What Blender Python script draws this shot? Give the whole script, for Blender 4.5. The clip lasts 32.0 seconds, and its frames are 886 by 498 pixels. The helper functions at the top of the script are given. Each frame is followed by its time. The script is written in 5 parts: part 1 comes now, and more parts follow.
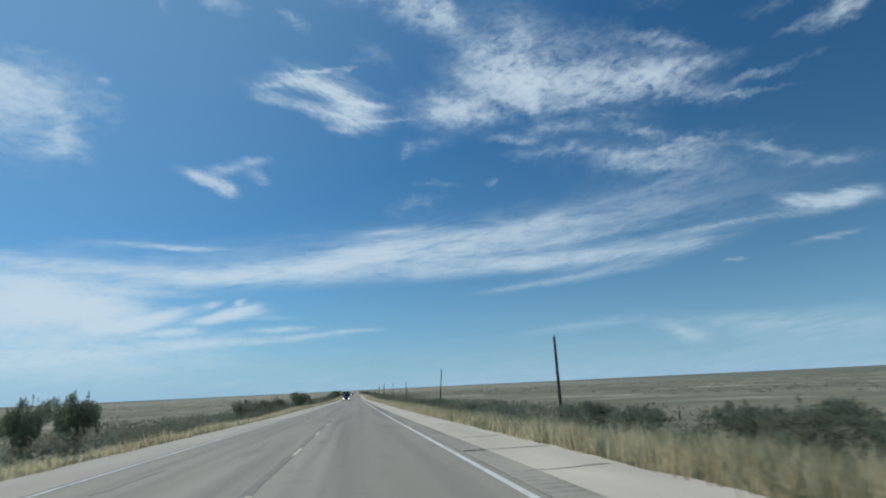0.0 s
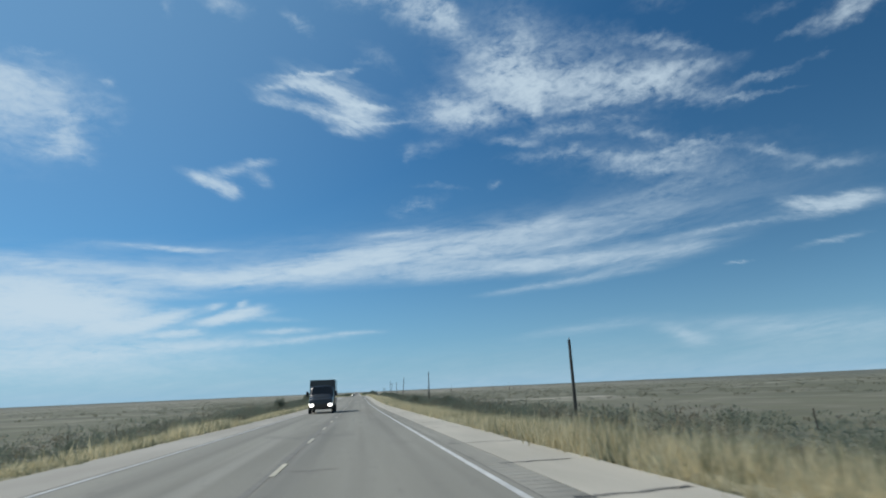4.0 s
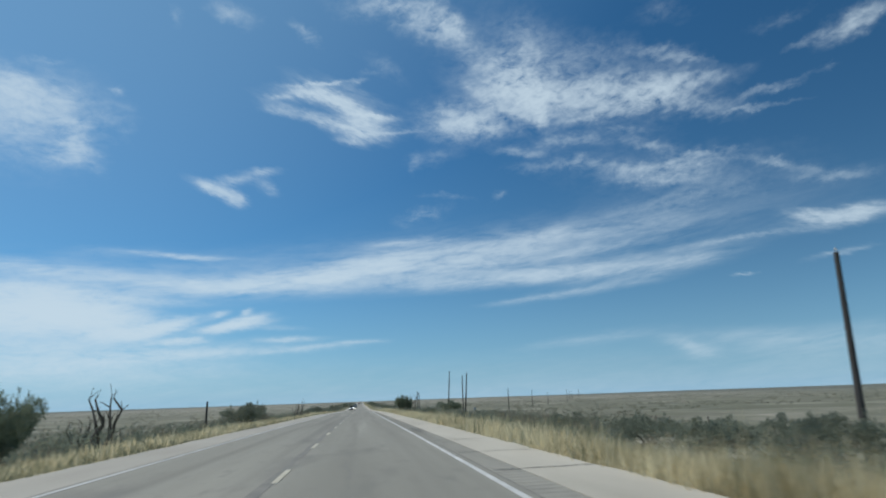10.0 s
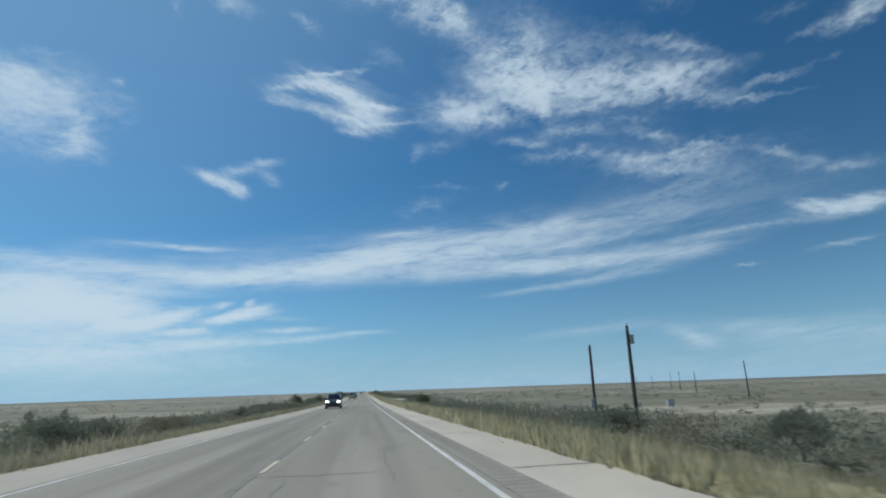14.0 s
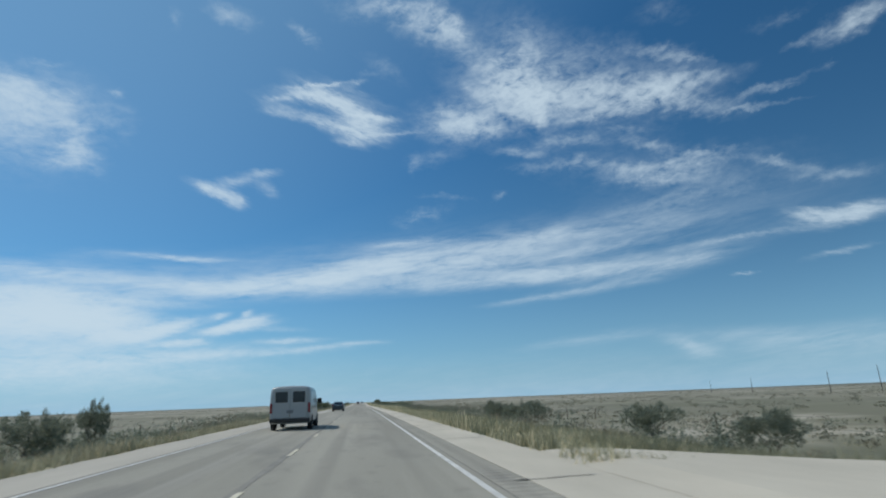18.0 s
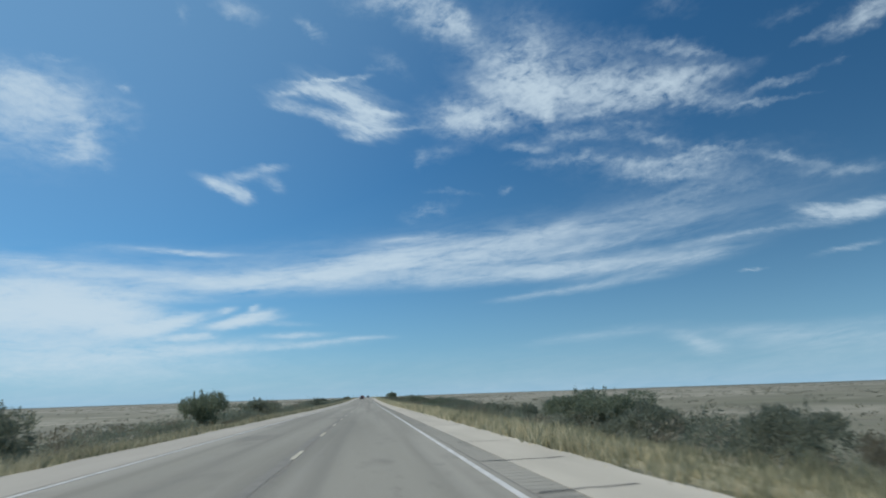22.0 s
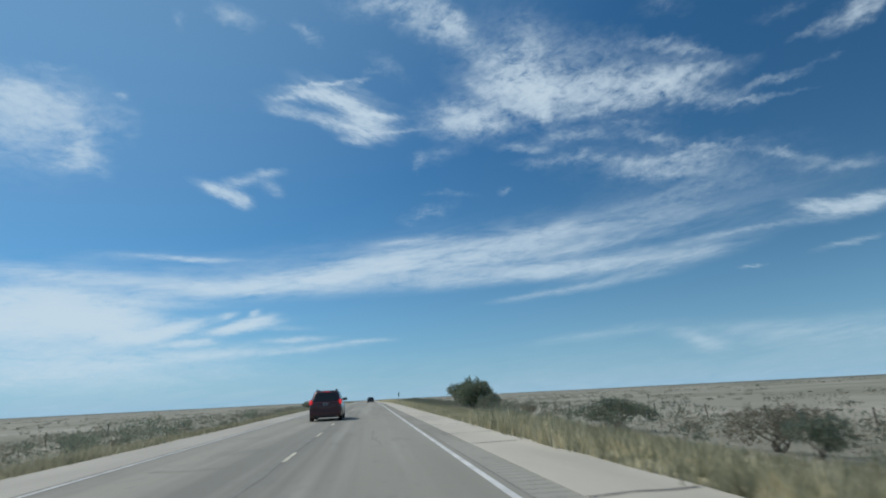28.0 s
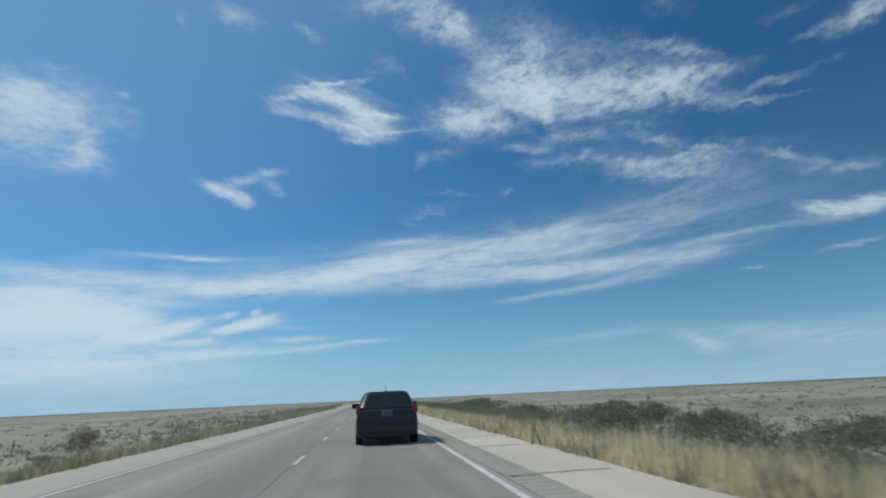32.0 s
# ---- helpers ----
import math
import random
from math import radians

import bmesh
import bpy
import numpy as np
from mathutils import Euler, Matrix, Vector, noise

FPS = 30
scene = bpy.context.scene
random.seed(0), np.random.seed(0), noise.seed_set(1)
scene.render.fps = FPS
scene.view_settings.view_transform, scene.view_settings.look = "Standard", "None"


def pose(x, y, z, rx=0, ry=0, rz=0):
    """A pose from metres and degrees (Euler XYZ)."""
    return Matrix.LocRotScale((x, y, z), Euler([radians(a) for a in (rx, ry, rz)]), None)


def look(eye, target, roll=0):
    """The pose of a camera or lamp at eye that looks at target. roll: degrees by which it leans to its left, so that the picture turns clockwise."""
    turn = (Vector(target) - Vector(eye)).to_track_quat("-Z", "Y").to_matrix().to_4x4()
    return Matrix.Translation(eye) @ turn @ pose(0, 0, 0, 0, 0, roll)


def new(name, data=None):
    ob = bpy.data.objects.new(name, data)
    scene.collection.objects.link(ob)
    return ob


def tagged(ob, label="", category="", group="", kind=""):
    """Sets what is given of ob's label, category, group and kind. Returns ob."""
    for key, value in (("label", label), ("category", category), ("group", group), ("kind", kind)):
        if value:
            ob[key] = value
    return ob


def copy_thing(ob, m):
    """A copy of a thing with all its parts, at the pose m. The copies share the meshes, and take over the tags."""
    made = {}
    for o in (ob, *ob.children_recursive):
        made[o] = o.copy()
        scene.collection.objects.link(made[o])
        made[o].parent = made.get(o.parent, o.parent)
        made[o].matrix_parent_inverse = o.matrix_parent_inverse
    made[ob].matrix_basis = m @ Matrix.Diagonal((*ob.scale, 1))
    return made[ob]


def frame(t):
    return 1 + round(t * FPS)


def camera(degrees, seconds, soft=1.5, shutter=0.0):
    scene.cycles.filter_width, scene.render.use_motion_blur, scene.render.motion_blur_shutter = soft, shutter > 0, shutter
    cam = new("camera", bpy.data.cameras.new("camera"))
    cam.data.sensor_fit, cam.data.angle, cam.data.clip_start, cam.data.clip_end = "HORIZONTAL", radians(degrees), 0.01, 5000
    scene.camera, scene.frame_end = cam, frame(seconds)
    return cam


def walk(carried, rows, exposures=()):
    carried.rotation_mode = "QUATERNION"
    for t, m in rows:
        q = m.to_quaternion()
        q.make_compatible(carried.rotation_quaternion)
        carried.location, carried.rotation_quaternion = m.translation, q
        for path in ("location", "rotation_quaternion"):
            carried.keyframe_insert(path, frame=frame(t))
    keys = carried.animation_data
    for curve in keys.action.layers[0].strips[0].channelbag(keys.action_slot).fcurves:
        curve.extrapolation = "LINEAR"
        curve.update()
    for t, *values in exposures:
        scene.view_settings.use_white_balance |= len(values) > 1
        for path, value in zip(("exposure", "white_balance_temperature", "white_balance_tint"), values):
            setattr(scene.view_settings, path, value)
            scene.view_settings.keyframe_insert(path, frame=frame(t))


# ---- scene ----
# ---- the road's grade, which the drive and the land follow ----
GRADE_AT = (-400, 0, 35, 72, 109, 216, 253, 288, 324, 361, 398, 436, 472, 509, 617, 654, 690, 728, 767, 805, 843, 880, 917, 1028, 1064, 1099, 1134, 1169, 1300, 9000)
GRADE = (0, -12.8, -16.2, -6.8, -14, -8.2, 1.8, 5.8, 2.8, -1.8, -9, -5.5, -15, -11, -6.5, 1.8, 2.2, -3, -1.8, -2.5, -2.2, -5.2, 0.5, 4, 6.8, 5.5, 0.8, -2.5, 0, 0)
ALONG = np.arange(-3000.0, 9000.0, 5.0)
LEVEL = np.cumsum(np.interp(ALONG, GRADE_AT, GRADE) / 968.0) * 5.0
LEVEL = LEVEL - np.interp(0.0, ALONG, LEVEL)
LEVEL = np.convolve(np.pad(LEVEL, 4, mode="edge"), np.ones(9) / 9, mode="valid")


def base(y):
    return float(np.interp(y, ALONG, LEVEL))


EYE = 1.22
cam = camera(78.0, 32.0, soft=2.0, shutter=0.12)
ROWS = [  # seconds, aside, along, tilt, lean, turn
    (0.0, -0.05, 0.00, 104.00, 2.67, -8.82),
    (1.0, 0.05, 35.49, 104.25, 2.49, -8.67),
    (2.0, 0.01, 71.51, 104.66, 2.38, -8.43),
    (3.0, -0.02, 108.52, 104.22, 2.38, -8.74),
    (6.0, 0.02, 216.27, 104.75, 2.48, -8.13),
    (7.0, -0.03, 252.64, 105.25, 1.84, -8.04),
    (8.0, -0.11, 287.79, 104.64, 1.35, -8.36),
    (9.0, -0.11, 324.30, 105.63, 2.12, -8.39),
    (10.0, -0.08, 360.94, 105.25, 1.91, -8.26),
    (11.0, 0.02, 398.20, 104.61, 2.02, -8.43),
    (12.0, 0.21, 435.52, 104.61, 2.17, -8.36),
    (13.0, 0.35, 471.93, 104.11, 2.03, -8.15),
    (14.0, 0.30, 509.06, 104.30, 1.92, -8.00),
    (17.0, 0.21, 617.30, 104.97, 1.63, -7.90),
    (18.0, 0.27, 654.01, 105.33, 2.16, -8.18),
    (19.0, 0.33, 690.04, 105.52, 2.41, -7.88),
    (20.0, 0.30, 728.26, 105.27, 2.30, -7.74),
    (21.0, 0.22, 766.56, 104.80, 2.48, -7.76),
    (22.0, 0.12, 804.51, 104.86, 1.85, -7.61),
    (23.0, 0.09, 842.53, 105.02, 1.99, -7.68),
    (24.0, 0.09, 880.28, 104.67, 1.88, -7.76),
    (25.0, 0.16, 917.45, 104.77, 2.17, -7.61),
    (28.0, 0.31, 1028.08, 105.05, 2.80, -7.38),
    (29.0, 0.33, 1063.72, 105.27, 2.66, -7.30),
    (30.0, 0.24, 1098.61, 105.44, 2.37, -7.29),
    (31.0, 0.18, 1133.98, 105.21, 2.73, -7.30),
    (32.0, 0.13, 1169.29, 105.08, 2.55, -7.30),
]

walk(cam, [(t, pose(x, y, base(y) + EYE, tilt, lean, turn)) for t, x, y, tilt, lean, turn in ROWS],
     exposures=[(0.0, 0.0), (32.0, 0.0)])

# ---- sky and sun ----
SUN_UP, SUN_LEFT = 52.0, 66.0      # degrees above the land, degrees to the left of the road's line
to_sun = Vector((-math.sin(radians(SUN_LEFT)) * math.cos(radians(SUN_UP)),
                 math.cos(radians(SUN_LEFT)) * math.cos(radians(SUN_UP)), math.sin(radians(SUN_UP))))
sun = new("sun", bpy.data.lights.new("sun", "SUN"))
sun.data.energy, sun.data.angle, sun.data.color = 3.0, radians(0.6), (1.0, 0.95, 0.87)
sun.matrix_world = look(to_sun * 100, (0, 0, 0))

world = bpy.data.worlds.new("sky")
scene.world = world
world.use_nodes = True
wt = world.node_tree
wt.nodes.clear()


def wnode(kind):
    return wt.nodes.new(kind)


def wmath(op, a, b=None, c=None, clamp=False):
    n = wnode("ShaderNodeMath")
    n.operation, n.use_clamp = op, clamp
    for i, v in enumerate((a, b, c)):
        if v is None:
            continue
        if isinstance(v, (int, float)):
            n.inputs[i].default_value = v
        else:
            wt.links.new(v, n.inputs[i])
    return n.outputs[0]


w_coord = wnode("ShaderNodeTexCoord")
w_split = wnode("ShaderNodeSeparateXYZ")
wt.links.new(w_coord.outputs["Generated"], w_split.inputs[0])
dx, dy, dz = w_split.outputs
# azimuth (right of the road) and elevation, both in radians
w_az = wmath("ARCTAN2", dx, dy)
w_el = wmath("ARCSINE", dz)
w_flat = wnode("ShaderNodeCombineXYZ")
wt.links.new(w_az, w_flat.inputs[0])
wt.links.new(w_el, w_flat.inputs[1])


def flat_noise(scale, detail, rough, distort, squash, turn, seed):
    """Noise laid over azimuth and elevation, drawn out along a slant."""
    mp = wnode("ShaderNodeMapping")
    mp.vector_type = "TEXTURE"
    mp.inputs["Rotation"].default_value = (0, 0, radians(turn))
    mp.inputs["Scale"].default_value = (1 / scale, 1 / (scale * squash), 1)
    mp.inputs["Location"].default_value = (seed, seed * 0.7, 0)
    wt.links.new(w_flat.outputs[0], mp.inputs[0])
    nt = wnode("ShaderNodeTexNoise")
    nt.inputs["Scale"].default_value = 1.0
    nt.inputs["Detail"].default_value = detail
    nt.inputs["Roughness"].default_value = rough
    nt.inputs["Distortion"].default_value = distort
    wt.links.new(mp.outputs[0], nt.inputs["Vector"])
    return nt.outputs


def shifted(vector, noise_out, across, up):
    """The vector, pushed about by a coloured noise."""
    mid = wnode("ShaderNodeVectorMath")
    mid.operation = "SUBTRACT"
    wt.links.new(noise_out["Color"], mid.inputs[0])
    mid.inputs[1].default_value = (0.5, 0.5, 0.5)
    push = wnode("ShaderNodeVectorMath")
    push.operation = "MULTIPLY_ADD"
    wt.links.new(mid.outputs[0], push.inputs[0])
    push.inputs[1].default_value = (across, up, 0)
    wt.links.new(vector, push.inputs[2])
    return push.outputs[0]


class Layer:
    """Clouds of one texture: where they are pushed about, how their fibres run, how strongly these show."""

    def __init__(self, slant, squash, coarse, fine, contrast, across, up, seed):
        ragged = flat_noise(coarse * 0.9, 3.0, 0.6, 0.0, squash * 0.7, slant, seed)
        frayed = flat_noise(coarse * 4.0, 4.0, 0.65, 0.0, squash * 0.8, slant, seed + 3.3)
        self.place = shifted(shifted(w_flat.outputs[0], ragged, across, up), frayed, across * 0.7, up * 0.7)
        big = flat_noise(coarse, 9.0, 0.62, 0.7, squash, slant, seed + 1.1)["Fac"]
        small = flat_noise(fine, 6.0, 0.66, 0.5, squash, slant, seed + 2.2)["Fac"]
        mixed = wmath("ADD", wmath("MULTIPLY", wmath("SUBTRACT", big, 0.5), contrast), wmath("MULTIPLY", wmath("SUBTRACT", small, 0.5), contrast * 0.75))
        self.fibre = wmath("MAXIMUM", wmath("ADD", mixed, 0.85), 0.06)


HIGH = Layer(3, 2.0, 9.0, 38.0, 3.1, 0.060, 0.042, 1.7)
LENS = Layer(-16, 3.4, 12.0, 50.0, 2.3, 0.030, 0.018, 6.1)
BAND = Layer(5, 5.0, 5.0, 18.0, 2.6, 0.060, 0.012, 9.4)
LOW = Layer(2, 3.2, 10.0, 36.0, 2.0, 0.026, 0.010, 4.8)


def cloud(layer, az, el, wide, high, turn, dense):
    """One cloud: where it stands (degrees right of the road, degrees up), its half width and height, its slant, its density."""
    mp = wnode("ShaderNodeMapping")
    mp.vector_type = "TEXTURE"
    mp.inputs["Location"].default_value = (radians(az), radians(el), 0)
    mp.inputs["Rotation"].default_value = (0, 0, radians(turn))
    mp.inputs["Scale"].default_value = (radians(wide), radians(high), 1e6)
    wt.links.new(layer.place, mp.inputs[0])
    far = wnode("ShaderNodeVectorMath")
    far.operation = "DOT_PRODUCT"
    wt.links.new(mp.outputs[0], far.inputs[0])
    wt.links.new(mp.outputs[0], far.inputs[1])
    body = wnode("ShaderNodeCombineXYZ")
    wt.links.new(wmath("MULTIPLY", wmath("EXPONENT", wmath("MULTIPLY", far.outputs["Value"], -0.8)), dense), body.inputs[2])
    joined = wnode("ShaderNodeVectorMath")      # z carries the layer's total so far
    joined.operation = "ADD"
    wt.links.new(layer.place, joined.inputs[0])
    wt.links.new(body.outputs[0], joined.inputs[1])
    layer.place = joined.outputs[0]


cloud(HIGH, 3.4, 38.9, 4.3, 0.80, -2, 0.56)
cloud(HIGH, 8.5, 37.6, 2.4, 1.27, -29, 0.52)
cloud(HIGH, 10.6, 37.5, 2.6, 0.96, -49, 0.6)
cloud(HIGH, 5.8, 37.2, 3.0, 0.73, -11, 0.2)
cloud(HIGH, 18.8, 30.2, 3.7, 1.95, -6, 1.01)
cloud(HIGH, 17.4, 32.0, 1.4, 2.70, 61, 0.68)
cloud(HIGH, 18.8, 34.0, 2.3, 2.14, 48, 0.49)
cloud(HIGH, 14.4, 30.6, 1.9, 0.57, -25, 0.41)
cloud(HIGH, 20.2, 28.4, 1.6, 0.81, -42, 0.6)
cloud(HIGH, 14.1, 33.6, 2.5, 3.81, -58, 0.14)
cloud(HIGH, 23.8, 32.4, 3.5, 2.08, -9, 0.18)
cloud(HIGH, 27.6, 33.0, 3.4, 1.22, -10, 0.12)
cloud(HIGH, 24.1, 29.5, 4.3, 1.39, -8, 0.56)
cloud(HIGH, 30.0, 28.9, 5.1, 1.57, -7, 0.64)
cloud(HIGH, 32.2, 28.1, 2.9, 0.88, -15, 0.6)
cloud(HIGH, 36.7, 28.3, 2.9, 0.61, -1, 0.52)
cloud(HIGH, 36.3, 26.4, 3.1, 0.71, -18, 0.41)
cloud(HIGH, 40.7, 24.8, 3.3, 0.20, -6, 0.24)
cloud(HIGH, 27.4, 27.3, 3.4, 0.49, 2, 0.49)
cloud(HIGH, 33.4, 31.6, 2.4, 0.54, -20, 0.34)
cloud(HIGH, 36.2, 30.3, 2.1, 0.24, -17, 0.27)
cloud(HIGH, 11.1, 28.2, 3.0, 1.35, -5, 1.01)
cloud(HIGH, 13.8, 27.8, 1.7, 0.78, -8, 0.6)
cloud(HIGH, 7.9, 24.7, 2.2, 0.69, 8, 0.19)
cloud(HIGH, 5.5, 24.2, 0.6, 0.69, -0, 0.2)
cloud(HIGH, -31.4, 25.4, 3.2, 1.93, 3, 0.37)
cloud(HIGH, -29.1, 24.9, 2.2, 2.63, -41, 0.31)
cloud(HIGH, -27.2, 22.4, 1.1, 0.98, -21, 0.52)
cloud(HIGH, -33.2, 26.3, 2.2, 0.99, 1, 0.41)
cloud(HIGH, -28.5, 21.3, 2.1, 0.63, -1, 0.41)
cloud(HIGH, -27.7, 24.2, 1.1, 0.43, 5, 0.41)
cloud(HIGH, -33.5, 23.2, 2.1, 2.45, 16, 0.24)
cloud(HIGH, -25.2, 25.6, 1.3, 1.68, -52, 0.15)
cloud(HIGH, -24.8, 27.9, 0.6, 0.25, -7, 0.31)
cloud(HIGH, -23.8, 24.8, 1.1, 1.21, -42, 0.11)
cloud(HIGH, -30.8, 29.0, 1.4, 0.22, 20, 0.2)
cloud(HIGH, -31.1, 23.4, 4.4, 3.48, 3, 0.14)
cloud(HIGH, -14.8, 37.0, 2.1, 0.71, -6, 0.31)
cloud(HIGH, -6.6, 36.3, 1.7, 0.52, -26, 0.34)
cloud(HIGH, -20.4, 35.5, 0.5, 0.83, 13, 0.15)
cloud(HIGH, 50.6, 29.0, 2.1, 0.67, 11, 0.75)
cloud(HIGH, 46.6, 28.7, 1.5, 0.33, 12, 0.31)
cloud(HIGH, 43.3, 26.0, 2.7, 0.29, 4, 0.29)
cloud(HIGH, 47.9, 26.4, 0.6, 0.18, -9, 0.17)
cloud(HIGH, 45.3, 31.1, 2.0, 0.47, -0, 0.15)
cloud(HIGH, 34.6, 35.0, 2.6, 0.95, -14, 0.14)
cloud(HIGH, 23.6, 25.2, 3.5, 0.50, -3, 0.37)
cloud(HIGH, 18.0, 24.6, 2.5, 0.40, -8, 0.34)
cloud(HIGH, 31.6, 23.7, 2.0, 0.48, -24, 0.34)
cloud(HIGH, 33.4, 21.3, 4.6, 0.64, -3, 0.56)
cloud(HIGH, 32.2, 20.2, 3.8, 0.54, -7, 0.56)
cloud(HIGH, 26.8, 22.1, 3.6, 0.50, -14, 0.34)
cloud(HIGH, 21.2, 23.0, 3.6, 0.40, -2, 0.24)
cloud(HIGH, 35.6, 22.0, 2.6, 0.26, -7, 0.31)
cloud(HIGH, 29.0, 25.6, 2.3, 0.27, -10, 0.2)
cloud(HIGH, 42.5, 19.3, 2.2, 0.34, -24, 0.29)
cloud(HIGH, 46.3, 17.6, 2.4, 0.43, -5, 0.29)
cloud(HIGH, 32.9, 17.8, 5.7, 0.70, 4, 0.22)
cloud(HIGH, 2.7, 33.3, 1.9, 0.81, -24, 0.19)
cloud(HIGH, 6.6, 18.9, 2.2, 0.53, 8, 0.31)
cloud(HIGH, 9.5, 20.6, 2.5, 0.29, -5, 0.17)
cloud(HIGH, 15.6, 20.9, 0.7, 0.35, 15, 0.27)
cloud(HIGH, 0.7, 32.7, 0.8, 0.27, 2, 0.14)
cloud(HIGH, 19.9, 32.0, 10.7, 4.33, -23, 0.1)
cloud(HIGH, 30.7, 21.6, 9.3, 2.44, -9, 0.07)
cloud(HIGH, 35.6, 18.6, 7.5, 2.12, -2, 0.05)
cloud(LENS, -5.7, 30.6, 2.6, 0.54, -0, 0.95)
cloud(LENS, -2.2, 29.9, 3.6, 0.69, -20, 1.35)
cloud(LENS, 1.2, 28.9, 1.9, 0.22, -5, 0.9)
cloud(LENS, -0.1, 27.8, 2.2, 0.96, -9, 1.3)
cloud(LENS, -4.7, 28.3, 4.3, 0.45, -13, 0.65)
cloud(LENS, -9.1, 30.1, 1.3, 0.26, 11, 0.45)
cloud(LENS, -9.3, 28.7, 1.5, 0.38, -8, 0.45)
cloud(LENS, -1.3, 26.5, 1.1, 0.45, -7, 0.7)
cloud(LENS, -4.8, 31.7, 2.7, 0.13, 9, 0.75)
cloud(LENS, -0.8, 32.2, 0.9, 0.27, 11, 0.4)
cloud(LENS, -0.6, 31.1, 3.7, 0.46, -19, 0.2)
cloud(LENS, 3.3, 27.3, 2.9, 0.17, 3, 0.35)
cloud(LENS, -15.0, 20.5, 1.7, 0.44, -14, 1.15)
cloud(LENS, -13.1, 19.7, 0.8, 0.44, -20, 0.7)
cloud(LENS, -13.0, 21.7, 2.2, 0.44, 18, 0.5)
cloud(LENS, -10.6, 22.8, 1.3, 0.28, 2, 0.4)
cloud(LENS, -10.1, 21.2, 1.0, 0.51, -27, 0.38)
cloud(LENS, 46.1, 13.8, 2.4, 0.48, -2, 0.95)
cloud(LENS, 44.0, 14.5, 1.3, 0.34, -12, 0.9)
cloud(LENS, 47.7, 14.1, 1.1, 0.37, -1, 0.6)
cloud(LENS, 45.6, 10.8, 1.8, 0.24, 5, 0.4)
cloud(LENS, 37.9, 10.1, 0.8, 0.13, -5, 0.55)
cloud(LENS, 38.2, 13.5, 2.9, 0.13, -0, 0.28)
cloud(LENS, 41.9, 13.5, 2.2, 0.40, -5, 0.12)
cloud(BAND, 5.0, 16.0, 3.8, 0.30, 4, 0.55)
cloud(BAND, -17.9, 13.9, 2.9, 0.21, 0, 1.1)
cloud(BAND, -23.8, 13.7, 3.1, 0.30, 6, 0.25)
cloud(BAND, -28.6, 11.8, 4.4, 0.57, 0, 0.75)
cloud(BAND, -22.1, 11.4, 4.6, 0.51, 1, 0.5)
cloud(BAND, -13.8, 11.4, 6.2, 0.66, 5, 0.85)
cloud(BAND, -5.1, 12.4, 6.9, 0.81, 10, 1)
cloud(BAND, 2.0, 13.6, 6.6, 1.06, 9, 0.75)
cloud(BAND, 11.7, 14.0, 7.9, 1.30, 6, 0.7)
cloud(BAND, 18.5, 15.7, 4.8, 0.70, 7, 0.4)
cloud(BAND, 15.2, 11.8, 8.3, 0.59, 2, 0.65)
cloud(BAND, 24.5, 12.0, 6.1, 0.79, 1, 0.7)
cloud(BAND, 23.8, 10.2, 5.9, 0.40, 5, 0.5)
cloud(BAND, 18.6, 9.7, 3.5, 0.23, 5, 0.35)
cloud(BAND, 32.1, 11.9, 4.1, 0.54, 7, 0.5)
cloud(BAND, 34.8, 13.3, 3.0, 0.32, 3, 0.3)
cloud(BAND, 28.3, 15.8, 4.9, 0.67, 3, 0.25)
cloud(BAND, -2.7, 11.5, 14.8, 0.81, 3, 0.35)
cloud(BAND, 24.7, 14.0, 5.1, 0.45, 4, 0.35)
cloud(BAND, 9.3, 14.7, 17.8, 2.01, 4, 0.22)
cloud(BAND, 29.9, 15.4, 13.8, 2.21, 1, 0.16)
cloud(BAND, -18.9, 12.0, 15.8, 1.59, 4, 0.2)
cloud(BAND, 26.0, 5.4, 3.9, 0.49, 6, 0.22)
cloud(BAND, 20.5, 4.9, 3.5, 0.45, 7, 0.2)
cloud(BAND, 32.6, 3.8, 2.0, 0.58, -23, 0.42)
cloud(BAND, 43.1, 3.6, 5.9, 1.04, -1, 0.3)
cloud(BAND, 35.9, 4.7, 4.6, 0.62, -4, 0.2)
cloud(LOW, -28.9, 8.1, 5.0, 1.51, 4, 2.8)
cloud(LOW, -23.7, 7.7, 3.5, 1.09, -4, 1.9)
cloud(LOW, -29.1, 9.9, 4.3, 0.66, 2, 1)
cloud(LOW, -20.6, 9.7, 4.2, 0.36, -3, 0.6)
cloud(LOW, -28.5, 5.0, 8.0, 1.02, 2, 0.8)
cloud(LOW, -18.9, 7.1, 1.9, 0.47, 17, 2)
cloud(LOW, -21.7, 6.4, 1.9, 0.40, 5, 1.7)
cloud(LOW, -16.9, 5.9, 1.6, 0.26, 4, 1.8)
cloud(LOW, -12.5, 7.4, 2.5, 0.36, 9, 1.9)
cloud(LOW, -11.0, 8.1, 1.4, 0.28, 14, 1.5)
cloud(LOW, -14.0, 8.4, 0.8, 0.27, 12, 0.8)
cloud(LOW, -11.3, 8.7, 0.5, 0.22, 22, 0.9)
cloud(LOW, -16.6, 7.9, 1.5, 0.32, 13, 0.4)
cloud(LOW, -7.1, 6.2, 2.5, 0.22, 2, 0.75)
cloud(LOW, -4.8, 5.4, 4.4, 0.20, 6, 0.35)
cloud(LOW, -12.3, 5.0, 8.2, 0.38, 3, 0.5)
cloud(LOW, -22.7, 4.1, 8.5, 0.65, 7, 0.6)
cloud(LOW, 0.2, 5.8, 1.8, 0.17, 2, 0.45)
cloud(LOW, -8.2, 7.3, 2.2, 0.22, 0, 0.3)
